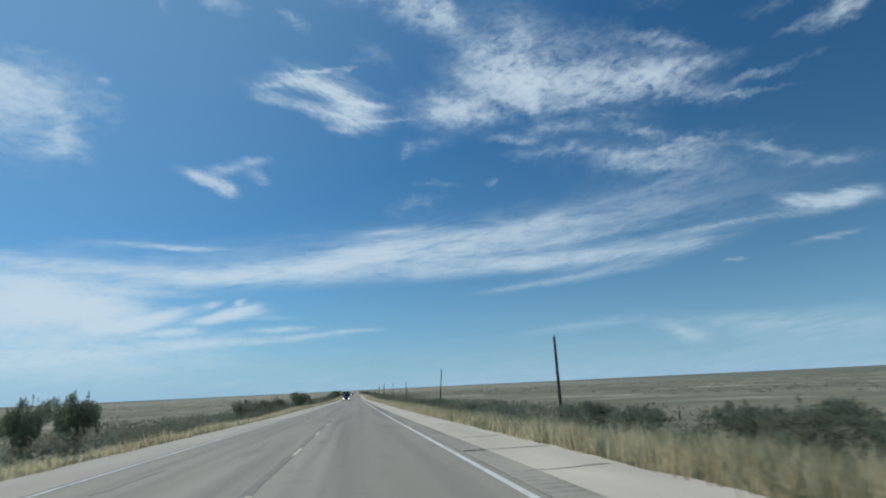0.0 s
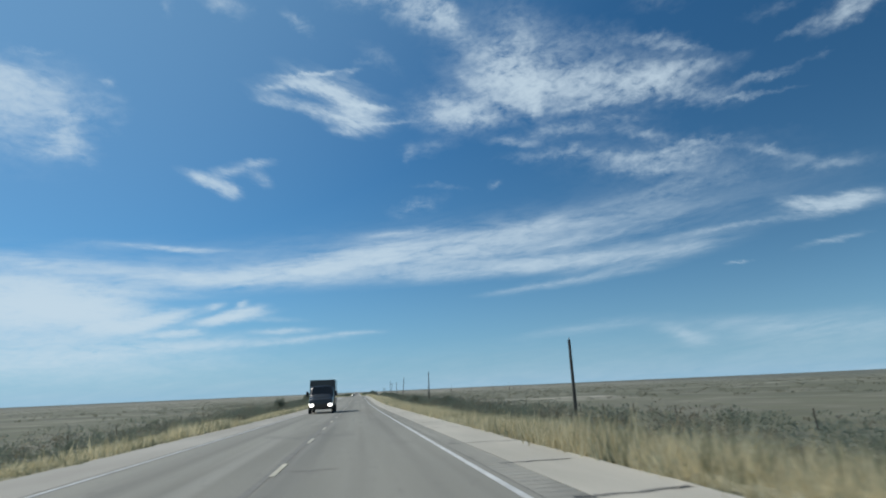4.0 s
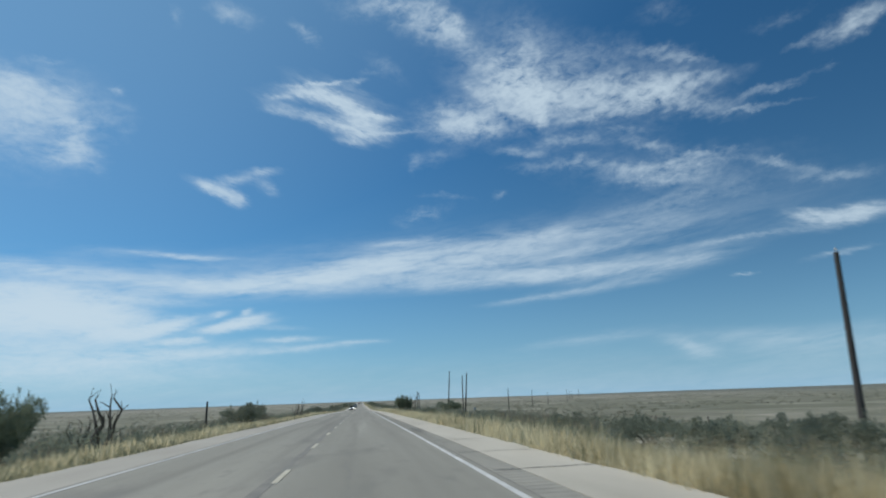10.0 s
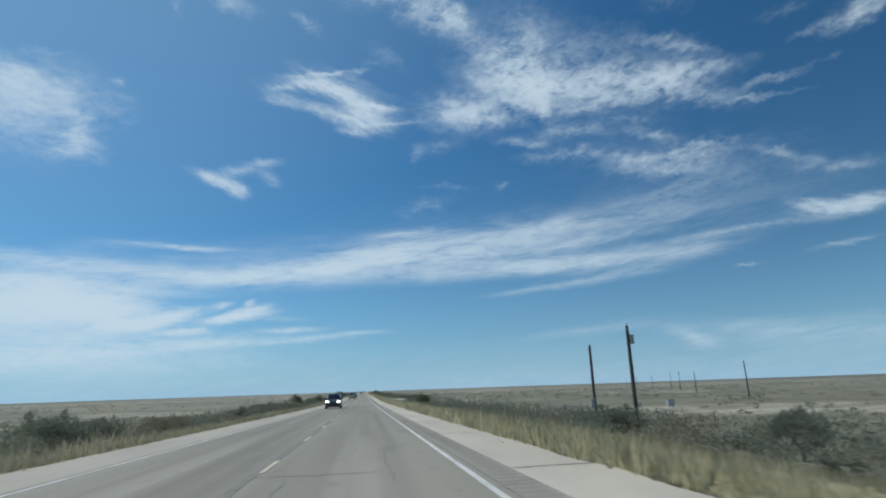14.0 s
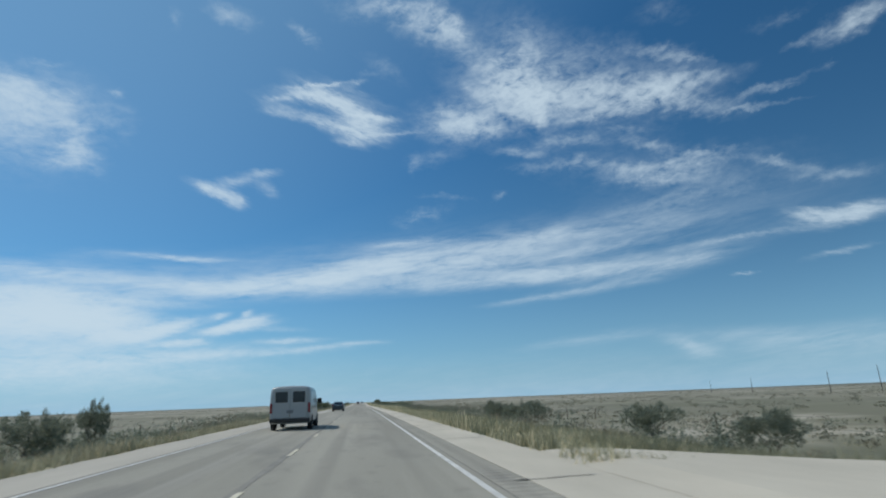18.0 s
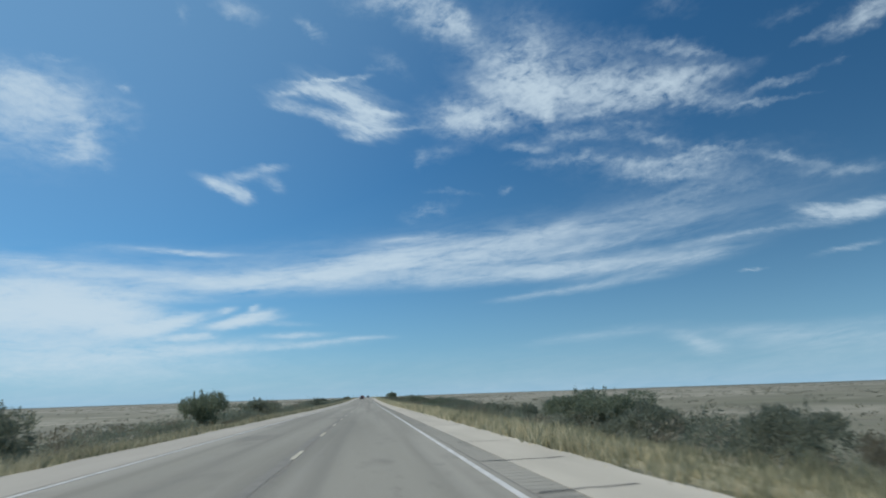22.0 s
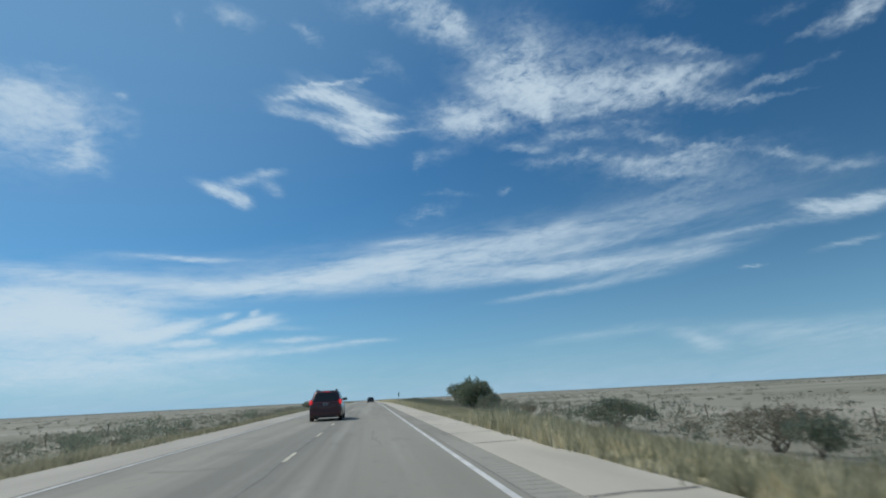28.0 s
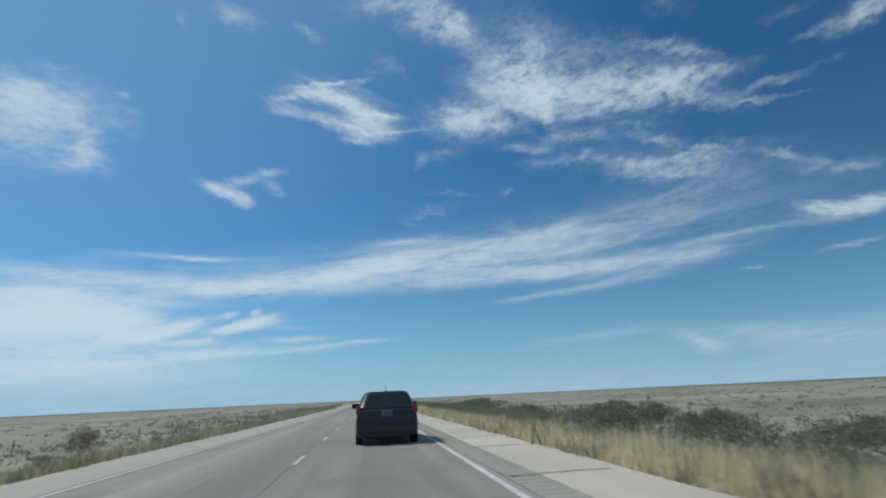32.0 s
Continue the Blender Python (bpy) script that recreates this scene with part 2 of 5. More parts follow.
cloud(LOW, -24.7, 3.0, 12.3, 1.25, 2, 0.5)

# a thin veil low over the land, and a broken sheet behind the road
veil = wmath("MAXIMUM", wmath("SUBTRACT", 0.20, wmath("MULTIPLY", w_el, 2.2)), 0.0)
w_back = wmath("MULTIPLY", wmath("LESS_THAN", dy, 0.1), 0.35)
thick = wmath("MULTIPLY", wmath("MAXIMUM", veil, w_back), BAND.fibre)
for layer in (HIGH, LENS, BAND, LOW):
    total = wnode("ShaderNodeSeparateXYZ")
    wt.links.new(layer.place, total.inputs[0])
    thick = wmath("MULTIPLY_ADD", total.outputs[2], layer.fibre, thick)
cover = wnode("ShaderNodeMapRange")
cover.interpolation_type = "SMOOTHSTEP"
cover.inputs["From Min"].default_value, cover.inputs["From Max"].default_value = -0.22, 1.12
cover.inputs["To Min"].default_value, cover.inputs["To Max"].default_value = -0.085, 0.93
wt.links.new(wmath("SUBTRACT", 1.0, wmath("EXPONENT", wmath("MULTIPLY", thick, -1.15))), cover.inputs["Value"])
cloudy = wmath("MAXIMUM", cover.outputs[0], 0.0)

w_sky = wnode("ShaderNodeTexSky")
w_sky.sky_type, w_sky.sun_disc = "NISHITA", False
w_sky.sun_elevation, w_sky.sun_rotation = radians(SUN_UP), radians(-SUN_LEFT)
w_sky.altitude, w_sky.air_density, w_sky.dust_density, w_sky.ozone_density = 600, 1.0, 0.25, 2.2
w_mix = wnode("ShaderNodeMix")
w_mix.data_type = "RGBA"
wt.links.new(cloudy, w_mix.inputs["Factor"])
w_hue = wnode("ShaderNodeHueSaturation")
w_hue.inputs["Saturation"].default_value, w_hue.inputs["Hue"].default_value = 1.12, 0.485
wt.links.new(w_sky.outputs[0], w_hue.inputs["Color"])
w_tint = wnode("ShaderNodeMix")
w_tint.data_type, w_tint.blend_type = "RGBA", "MULTIPLY"
w_tint.inputs["Factor"].default_value = 1.0
wt.links.new(w_hue.outputs[0], w_tint.inputs[6])
# the sky deepens away from the sun and pales towards it
w_dot = wnode("ShaderNodeVectorMath")
w_dot.operation = "DOT_PRODUCT"
wt.links.new(w_coord.outputs["Generated"], w_dot.inputs[0])
w_dot.inputs[1].default_value = to_sun
w_deep = wnode("ShaderNodeMapRange")
w_deep.inputs["From Min"].default_value, w_deep.inputs["From Max"].default_value = -0.05, 0.50
w_deep.inputs["To Min"].default_value, w_deep.inputs["To Max"].default_value = 0.70, 1.0
wt.links.new(w_dot.outputs["Value"], w_deep.inputs["Value"])
w_pale = wnode("ShaderNodeMapRange")
w_pale.interpolation_type = "SMOOTHSTEP"
w_pale.inputs["From Min"].default_value, w_pale.inputs["From Max"].default_value = 0.36, 1.0
w_pale.inputs["To Min"].default_value, w_pale.inputs["To Max"].default_value = 0.0, 0.42
wt.links.new(w_dot.outputs["Value"], w_pale.inputs["Value"])
w_rgb = wnode("ShaderNodeVectorMath")
w_rgb.operation = "SCALE"
w_rgb.inputs[0].default_value = (0.455, 0.82, 1.07)
wt.links.new(w_deep.outputs[0], w_rgb.inputs["Scale"])
wt.links.new(w_rgb.outputs[0], w_tint.inputs[7])
# pale haze low in the sky
w_haze = wnode("ShaderNodeMix")
w_haze.data_type = "RGBA"
w_low = wmath("MULTIPLY", wmath("POWER", 2.718, wmath("MULTIPLY", wmath("MAXIMUM", w_el, 0.0), -7.8)), 0.92)
wt.links.new(wmath("MAXIMUM", wmath("MULTIPLY", w_low, wmath("MAXIMUM", w_deep.outputs[0], 0.92)), w_pale.outputs[0]), w_haze.inputs["Factor"])
wt.links.new(w_tint.outputs[2], w_haze.inputs[6])
w_haze.inputs[7].default_value = (3.25, 5.75, 8.0, 1)
wt.links.new(w_haze.outputs[2], w_mix.inputs[6])
w_mix.inputs[7].default_value = (6.7, 8.2, 9.3, 1)
w_bg = wnode("ShaderNodeBackground")
w_bg.inputs["Strength"].default_value = 0.085
wt.links.new(w_mix.outputs[2], w_bg.inputs["Color"])
w_out = wnode("ShaderNodeOutputWorld")
wt.links.new(w_bg.outputs[0], w_out.inputs["Surface"])

# ---- materials ----


def material(name, dark, light, scale=3.0, fine=60.0, rough=0.85, metal=0.0, bump=0.2, stretch=(1, 1, 1), island=0.0, spots=0.0, coat=0.0, through_light=0.0):
    """A surface between two colours, mottled at two sizes, with fine relief; island: how much each loose piece differs."""
    m = bpy.data.materials.new(name)
    m.use_nodes = True
    nt = m.node_tree
    p = nt.nodes["Principled BSDF"]
    p.inputs["Roughness"].default_value, p.inputs["Metallic"].default_value = rough, metal
    p.inputs["Coat Weight"].default_value = coat
    co = nt.nodes.new("ShaderNodeTexCoord")
    mp = nt.nodes.new("ShaderNodeMapping")
    mp.inputs["Scale"].default_value = stretch
    nt.links.new(co.outputs["Object"], mp.inputs[0])
    big = nt.nodes.new("ShaderNodeTexNoise")
    big.inputs["Scale"].default_value, big.inputs["Detail"].default_value = scale, 4.0
    nt.links.new(mp.outputs[0], big.inputs["Vector"])
    small = nt.nodes.new("ShaderNodeTexNoise")
    small.inputs["Scale"].default_value, small.inputs["Detail"].default_value = fine, 2.0
    nt.links.new(co.outputs["Object"], small.inputs["Vector"])
    add = nt.nodes.new("ShaderNodeMath")
    add.operation = "MULTIPLY_ADD"
    add.inputs[1].default_value = 1.6
    add.inputs[2].default_value = -0.62
    nt.links.new(big.outputs["Fac"], add.inputs[0])
    add2 = nt.nodes.new("ShaderNodeMath")
    add2.operation = "MULTIPLY_ADD"
    add2.inputs[1].default_value = 0.65 + spots
    nt.links.new(small.outputs["Fac"], add2.inputs[0])
    nt.links.new(add.outputs[0], add2.inputs[2])
    fac = add2.outputs[0]
    if island:
        geo = nt.nodes.new("ShaderNodeNewGeometry")
        ad3 = nt.nodes.new("ShaderNodeMath")
        ad3.operation = "MULTIPLY_ADD"
        ad3.inputs[1].default_value = island
        nt.links.new(geo.outputs["Random Per Island"], ad3.inputs[0])
        sub = nt.nodes.new("ShaderNodeMath")
        sub.operation = "SUBTRACT"
        sub.inputs[1].default_value = island * 0.5
        nt.links.new(fac, sub.inputs[0])
        nt.links.new(sub.outputs[0], ad3.inputs[2])
        fac = ad3.outputs[0]
    ramp = nt.nodes.new("ShaderNodeMix")
    ramp.data_type = "RGBA"
    ramp.clamp_factor = True
    nt.links.new(fac, ramp.inputs["Factor"])
    ramp.inputs[6].default_value, ramp.inputs[7].default_value = (*dark, 1), (*light, 1)
    nt.links.new(ramp.outputs[2], p.inputs["Base Color"])
    if through_light:
        tl = nt.nodes.new("ShaderNodeBsdfTranslucent")
        nt.links.new(ramp.outputs[2], tl.inputs["Color"])
        both = nt.nodes.new("ShaderNodeMixShader")
        both.inputs[0].default_value = through_light
        nt.links.new(p.outputs[0], both.inputs[1])
        nt.links.new(tl.outputs[0], both.inputs[2])
        nt.links.new(both.outputs[0], nt.nodes["Material Output"].inputs["Surface"])
    if bump:
        b = nt.nodes.new("ShaderNodeBump")
        b.inputs["Strength"].default_value, b.inputs["Distance"].default_value = bump, 0.02
        nt.links.new(small.outputs["Fac"], b.inputs["Height"])
        nt.links.new(b.outputs[0], p.inputs["Normal"])
    return m


def plain(name, colour, rough=0.5, metal=0.0, coat=0.0, glow=None, glow_strength=0.0, transmit=0.0):
    m = bpy.data.materials.new(name)
    m.use_nodes = True
    p = m.node_tree.nodes["Principled BSDF"]
    p.inputs["Base Color"].default_value = (*colour, 1)
    p.inputs["Roughness"].default_value, p.inputs["Metallic"].default_value = rough, metal
    p.inputs["Coat Weight"].default_value = coat
    p.inputs["Transmission Weight"].default_value = transmit
    if glow:
        p.inputs["Emission Color"].default_value = (*glow, 1)
        p.inputs["Emission Strength"].default_value = glow_strength
    return m


ASPHALT = material("asphalt", (0.19, 0.184, 0.152), (0.31, 0.298, 0.248), 0.55, 42, 0.9, bump=0.35, stretch=(1, 0.05, 1))
RUMBLE = material("rumble asphalt", (0.255, 0.245, 0.205), (0.345, 0.33, 0.28), 0.8, 35, 0.92, bump=0.4, stretch=(1, 0.2, 1))
SHOULDER = material("pale seal coat", (0.36, 0.335, 0.275), (0.53, 0.495, 0.41), 0.7, 30, 0.93, bump=0.4, stretch=(1, 0.25, 1))
LEFT_SHOULDER = material("worn seal coat", (0.31, 0.29, 0.245), (0.43, 0.405, 0.345), 0.7, 30, 0.93, bump=0.4, stretch=(1, 0.2, 1))
TAR = material("tar seal", (0.018, 0.018, 0.018), (0.05, 0.05, 0.048), 2, 40, 0.7, bump=0.2)
OLD_TAR = material("faded tar seal", (0.155, 0.15, 0.13), (0.235, 0.225, 0.195), 2, 40, 0.85, bump=0.2)
WHITE_PAINT = material("worn white road paint", (0.38, 0.38, 0.36), (0.68, 0.68, 0.65), 1.4, 45, 0.7, bump=0.15)
YELLOW_PAINT = material("worn cream road paint", (0.36, 0.33, 0.25), (0.62, 0.58, 0.45), 1.4, 45, 0.7, bump=0.15)
GRASS_GOLD = material("dry golden grass", (0.46, 0.39, 0.225), (0.92, 0.82, 0.55), 0.22, 1.5, 0.9, bump=0, island=0.8, through_light=0.5)
GRASS_GREEN = material("olive grass", (0.18, 0.19, 0.112), (0.43, 0.41, 0.28), 0.25, 1.5, 0.9, bump=0, island=0.7, through_light=0.4)
GRASS_STRAW = material("weathered straw", (0.25, 0.235, 0.16), (0.52, 0.475, 0.33), 0.25, 1.5, 0.9, bump=0, island=0.7, through_light=0.45)
THATCH = material("matted straw", (0.16, 0.152, 0.095), (0.37, 0.335, 0.215), 0.35, 16.0, 0.95, bump=1.0, spots=0.5)
SCRUB = material("dusty olive scrub", (0.155, 0.158, 0.115), (0.27, 0.265, 0.20), 0.5, 6.0, 0.9, bump=0, island=0.3, through_light=0.5)
LEAF = material("grey green leaves", (0.13, 0.155, 0.115), (0.25, 0.275, 0.205), 0.6, 6.0, 0.85, bump=0, island=0.35, through_light=0.5)
LEAF_TREE = material("green leaves", (0.11, 0.145, 0.10), (0.25, 0.29, 0.20), 0.8, 6.0, 0.75, bump=0, island=0.6, through_light=0.5)
LEAF_DRY = material("dull brown scrub", (0.15, 0.138, 0.10), (0.27, 0.25, 0.185), 0.5, 6.0, 0.9, bump=0, island=0.35, through_light=0.4)
BARK = material("grey bark", (0.045, 0.038, 0.03), (0.13, 0.115, 0.095), 3, 40, 0.95, bump=0.5)
DEAD = material("dead branches", (0.05, 0.042, 0.034), (0.12, 0.105, 0.085), 3, 40, 0.95, bump=0.4)
POLE_WOOD = material("weathered dark pole wood", (0.026, 0.025, 0.024), (0.066, 0.062, 0.057), 2, 30, 0.9, bump=0.4, stretch=(4, 4, 0.3))
POST_WOOD = material("weathered post wood", (0.06, 0.05, 0.04), (0.16, 0.14, 0.115), 3, 40, 0.95, bump=0.4)
WIRE = plain("fence wire", (0.18, 0.17, 0.16), 0.6, 0.8)
STEEL = plain("galvanised steel", (0.35, 0.36, 0.36), 0.5, 0.9)
GREEN_SIGN = plain("green reflective sheet", (0.01, 0.09, 0.05), 0.4)
SIGN_WHITE = plain("dulled white reflective sheet", (0.16, 0.2, 0.18), 0.4)
RUBBER = material("tyre rubber", (0.012, 0.012, 0.012), (0.03, 0.03, 0.03), 5, 60, 0.85, bump=0.2)
RIM = plain("alloy rim", (0.35, 0.36, 0.37), 0.3, 0.9)
BLACK_TRIM = plain("black trim", (0.012, 0.012, 0.013), 0.5)
CAR_GLASS = plain("dark car glass", (0.006, 0.009, 0.012), 0.05, 0.0, coat=0.0)
NAVY_PAINT = plain("dark blue black paint", (0.006, 0.010, 0.018), 0.30, 0.0, coat=0.1)
BLUE_PAINT = plain("dark slate blue paint", (0.014, 0.025, 0.036), 0.36, 0.1, coat=0.5)
RED_PAINT = plain("dark red paint", (0.048, 0.007, 0.010), 0.3, 0.2, coat=0.5)
VAN_PAINT = plain("pale grey paint", (0.30, 0.325, 0.335), 0.45, 0.0, coat=0.4)
DARK_PAINT = plain("black truck paint", (0.015, 0.016, 0.018), 0.4, 0.1, coat=0.6)
TAIL_RED = plain("red tail lamp lens", (0.20, 0.012, 0.02), 0.2, coat=0.2)
TAIL_LIT = plain("lit red tail lamp", (0.35, 0.01, 0.012), 0.15, glow=(1.0, 0.04, 0.05), glow_strength=0.5)
HEAD_LIT = plain("lit headlamp", (0.8, 0.8, 0.78), 0.2, glow=(1.0, 0.97, 0.9), glow_strength=6.0)
CHROME = plain("chrome strip", (0.6, 0.62, 0.63), 0.12, 1.0)
PLATE = plain("pale number plate sheet", (0.15, 0.165, 0.18), 0.5)
PLATE_BAR = plain("dark plate lettering", (0.05, 0.06, 0.1), 0.5)


def land_material():
    """Dry range land: tan soil, pale bare patches, olive low cover, mottled at several sizes."""
    m = material("dry range land", (0.132, 0.127, 0.09), (0.235, 0.222, 0.162), 0.035, 0.9, 0.97, bump=0.5)
    nt = m.node_tree
    p = nt.nodes["Principled BSDF"]
    co = nt.nodes.new("ShaderNodeTexCoord")
    mix_in = p.inputs["Base Color"].links[0].from_socket
    for scale, lo, hi, colour, amount in ((0.011, 0.5, 0.60, (0.115, 0.115, 0.072), 0.8), (0.03, 0.48, 0.57, (0.10, 0.105, 0.066), 0.85), (0.02, 0.54, 0.66, (0.43, 0.40, 0.325), 0.8), (0.055, 0.56, 0.68, (0.50, 0.465, 0.38), 0.7),
                                          (0.11, 0.42, 0.62, (0.13, 0.132, 0.08), 0.85), (0.45, 0.46, 0.66, (0.125, 0.122, 0.07), 0.65)):
        n = nt.nodes.new("ShaderNodeTexNoise")
        n.inputs["Scale"].default_value, n.inputs["Detail"].default_value = scale, 5.0
        nt.links.new(co.outputs["Object"], n.inputs["Vector"])
        r = nt.nodes.new("ShaderNodeMapRange")
        r.inputs["From Min"].default_value, r.inputs["From Max"].default_value, r.inputs["To Max"].default_value = lo, hi, amount
        nt.links.new(n.outputs["Fac"], r.inputs["Value"])
        mx = nt.nodes.new("ShaderNodeMix")
        mx.data_type = "RGBA"
        nt.links.new(r.outputs[0], mx.inputs["Factor"])
        nt.links.new(mix_in, mx.inputs[6])
        mx.inputs[7].default_value = (*colour, 1)
        mix_in = mx.outputs[2]
    # paler soil on the later stretches; horizon haze painted as a dark scrub tone far off to both sides and ahead
    split = nt.nodes.new("ShaderNodeSeparateXYZ")
    nt.links.new(co.outputs["Object"], split.inputs[0])
    aside = nt.nodes.new("ShaderNodeMath")
    aside.operation = "ABSOLUTE"
    nt.links.new(split.outputs[0], aside.inputs[0])
    patch = nt.nodes.new("ShaderNodeTexNoise")
    patch.inputs["Scale"].default_value, patch.inputs["Detail"].default_value = 0.018, 6.0
    nt.links.new(co.outputs["Object"], patch.inputs["Vector"])
    for source, lo, hi, colour, amount in ((split.outputs[1], 640, 760, (0.28, 0.262, 0.21), 0.32), (split.outputs[1], 960, 1080, (0.36, 0.338, 0.28), 0.36),
                                           (aside.outputs[0], 380, 900, (0.105, 0.115, 0.088), 1.1), (split.outputs[1], 2300, 3200, (0.10, 0.112, 0.088), 1.1)):
        r = nt.nodes.new("ShaderNodeMapRange")
        r.inputs["From Min"].default_value, r.inputs["From Max"].default_value, r.inputs["To Max"].default_value = lo, hi, amount
        nt.links.new(source, r.inputs["Value"])
        much = nt.nodes.new("ShaderNodeMath")
        much.operation, much.use_clamp = "MULTIPLY", True
        nt.links.new(r.outputs[0], much.inputs[0])
        spread = nt.nodes.new("ShaderNodeMapRange")
        spread.inputs["From Min"].default_value, spread.inputs["From Max"].default_value, spread.inputs["To Min"].default_value = 0.40, 0.56, 0.25
        nt.links.new(patch.outputs["Fac"], spread.inputs["Value"])
        nt.links.new(spread.outputs[0], much.inputs[1])
        mx = nt.nodes.new("ShaderNodeMix")
        mx.data_type = "RGBA"
        nt.links.new(much.outputs[0], mx.inputs["Factor"])
        nt.links.new(mix_in, mx.inputs[6])
        mx.inputs[7].default_value = (*colour, 1)
        mix_in = mx.outputs[2]
    nt.links.new(mix_in, p.inputs["Base Color"])
    return m


LAND = land_material()


def asphalt_wear(m):
    """Wheel tracks, oil-dark and bleached blotches over the lane."""
    nt = m.node_tree
    p = nt.nodes["Principled BSDF"]
    co = nt.nodes.new("ShaderNodeTexCoord")
    mix_in = p.inputs["Base Color"].links[0].from_socket
    for sx, sy, detail, lo, hi, colour, amount in ((1.15, 0.012, 2, 0.5, 0.68, (0.155, 0.15, 0.13), 0.55), (0.9, 0.02, 3, 0.56, 0.7, (0.36, 0.345, 0.295), 0.5),
                                                   (0.7, 0.22, 5, 0.58, 0.72, (0.15, 0.146, 0.13), 0.55), (3.0, 1.2, 4, 0.6, 0.75, (0.17, 0.165, 0.145), 0.5)):
        mp = nt.nodes.new("ShaderNodeMapping")
        mp.inputs["Scale"].default_value = (sx, sy, 1)
        nt.links.new(co.outputs["Object"], mp.inputs[0])
        n = nt.nodes.new("ShaderNodeTexNoise")
        n.inputs["Scale"].default_value, n.inputs["Detail"].default_value = 1.0, detail
        nt.links.new(mp.outputs[0], n.inputs["Vector"])
        r = nt.nodes.new("ShaderNodeMapRange")
        r.inputs["From Min"].default_value, r.inputs["From Max"].default_value, r.inputs["To Max"].default_value = lo, hi, amount
        nt.links.new(n.outputs["Fac"], r.inputs["Value"])
        mx = nt.nodes.new("ShaderNodeMix")
        mx.data_type = "RGBA"
        nt.links.new(r.outputs[0], mx.inputs["Factor"])
        nt.links.new(mix_in, mx.inputs[6])
        mx.inputs[7].default_value = (*colour, 1)
        mix_in = mx.outputs[2]
    nt.links.new(mix_in, p.inputs["Base Color"])


asphalt_wear(ASPHALT)
asphalt_wear(RUMBLE)

# ---- building helpers ----


def mesh_from(name, verts, faces, mats, smooth=False):
    me = bpy.data.meshes.new(name)
    me.from_pydata([tuple(v) for v in verts], [], faces)
    for m in mats if isinstance(mats, (list, tuple)) else [mats]:
        me.materials.append(m)
    if smooth:
        me.shade_smooth()
    return me


def tri_mesh(name, co, mat):
    """A mesh of loose triangles from an array (n, 3, 3)."""
    n = len(co)
    me = bpy.data.meshes.new(name)
    me.vertices.add(n * 3)
    me.vertices.foreach_set("co", np.ascontiguousarray(co, dtype=np.float32).ravel())
    me.loops.add(n * 3)
    me.loops.foreach_set("vertex_index", np.arange(n * 3, dtype=np.int32))
    me.polygons.add(n)
    me.polygons.foreach_set("loop_start", np.arange(0, n * 3, 3, dtype=np.int32))
    me.update(calc_edges=True)
    me.materials.append(mat)
    return me


def part(name, bm, mat, parent, label=""):
    """Links a bmesh or a mesh as one mesh object under a thing or a part."""
    if isinstance(bm, bmesh.types.BMesh):
        me = bpy.data.meshes.new(name)
        bm.to_mesh(me)
        bm.free()
        me.materials.append(mat)
    else:
        me = bm
    ob = new(name, me)
    ob.parent = parent
    if label:
        tagged(ob, label)
    return ob


def boxed(bm, x0, x1, y0, y1, z0, z1, bevel=0.0):
    r = bmesh.ops.create_cube(bm, size=1.0)
    for v in r["verts"]:
        v.co = Vector(((x0 + x1) / 2 + v.co.x * (x1 - x0), (y0 + y1) / 2 + v.co.y * (y1 - y0), (z0 + z1) / 2 + v.co.z * (z1 - z0)))
    if bevel:
        edges = list({e for v in r["verts"] for e in v.link_edges})
        bmesh.ops.bevel(bm, geom=edges, offset=bevel, segments=2, affect="EDGES", profile=0.6)
    return bm


def rod(bm, a, b, r0, r1, sides=8):
    """A tapered round bar from a to b."""
    a, b = Vector(a), Vector(b)
    q = (b - a).to_track_quat("Z", "Y").to_matrix().to_4x4()
    bmesh.ops.create_cone(bm, cap_ends=True, segments=sides, radius1=r0, radius2=r1, depth=(b - a).length,
                          matrix=Matrix.Translation((a + b) / 2) @ q)
    return bm


def strip(name, x0, x1, y0, y1, rise, step=5.0, thick=0.06, wander=0.0, seed=0):
    """A slab that follows the road's grade, from x0 to x1; wander makes its outer edge uneven."""
    ys = np.arange(y0, y1 + 0.01, step)
    rng = np.random.default_rng(seed)
    jag = rng.normal(0, wander, len(ys)) if wander else np.zeros(len(ys))
    verts, faces = [], []
    for i, y in enumerate(ys):
        z = base(y) + rise
        o = jag[i] if wander else 0
        left, right = (x0, x1 + o) if abs(x1) > abs(x0) else (x0 + o, x1)
        verts += [(left, y, z), (right, y, z), (right, y, z - thick), (left, y, z - thick)]
        if i:
            k = i * 4
            for a in range(4):
                b = (a + 1) % 4
                faces.append((k - 4 + a, k - 4 + b, k + b, k + a))
    return verts, faces


# ---- the land ----
RIGHT_LINE, LEFT_LINE, DASH_LINE = 2.0, -4.98, -1.47
PAVED_RIGHT, PAVED_LEFT = 4.2, -6.75
DRIVE_FROM, DRIVE_TO = 655.5, 661.5


def smooth(a, b, v):
    k = min(1.0, max(0.0, (v - a) / (b - a)))
    return k * k * (3 - 2 * k)


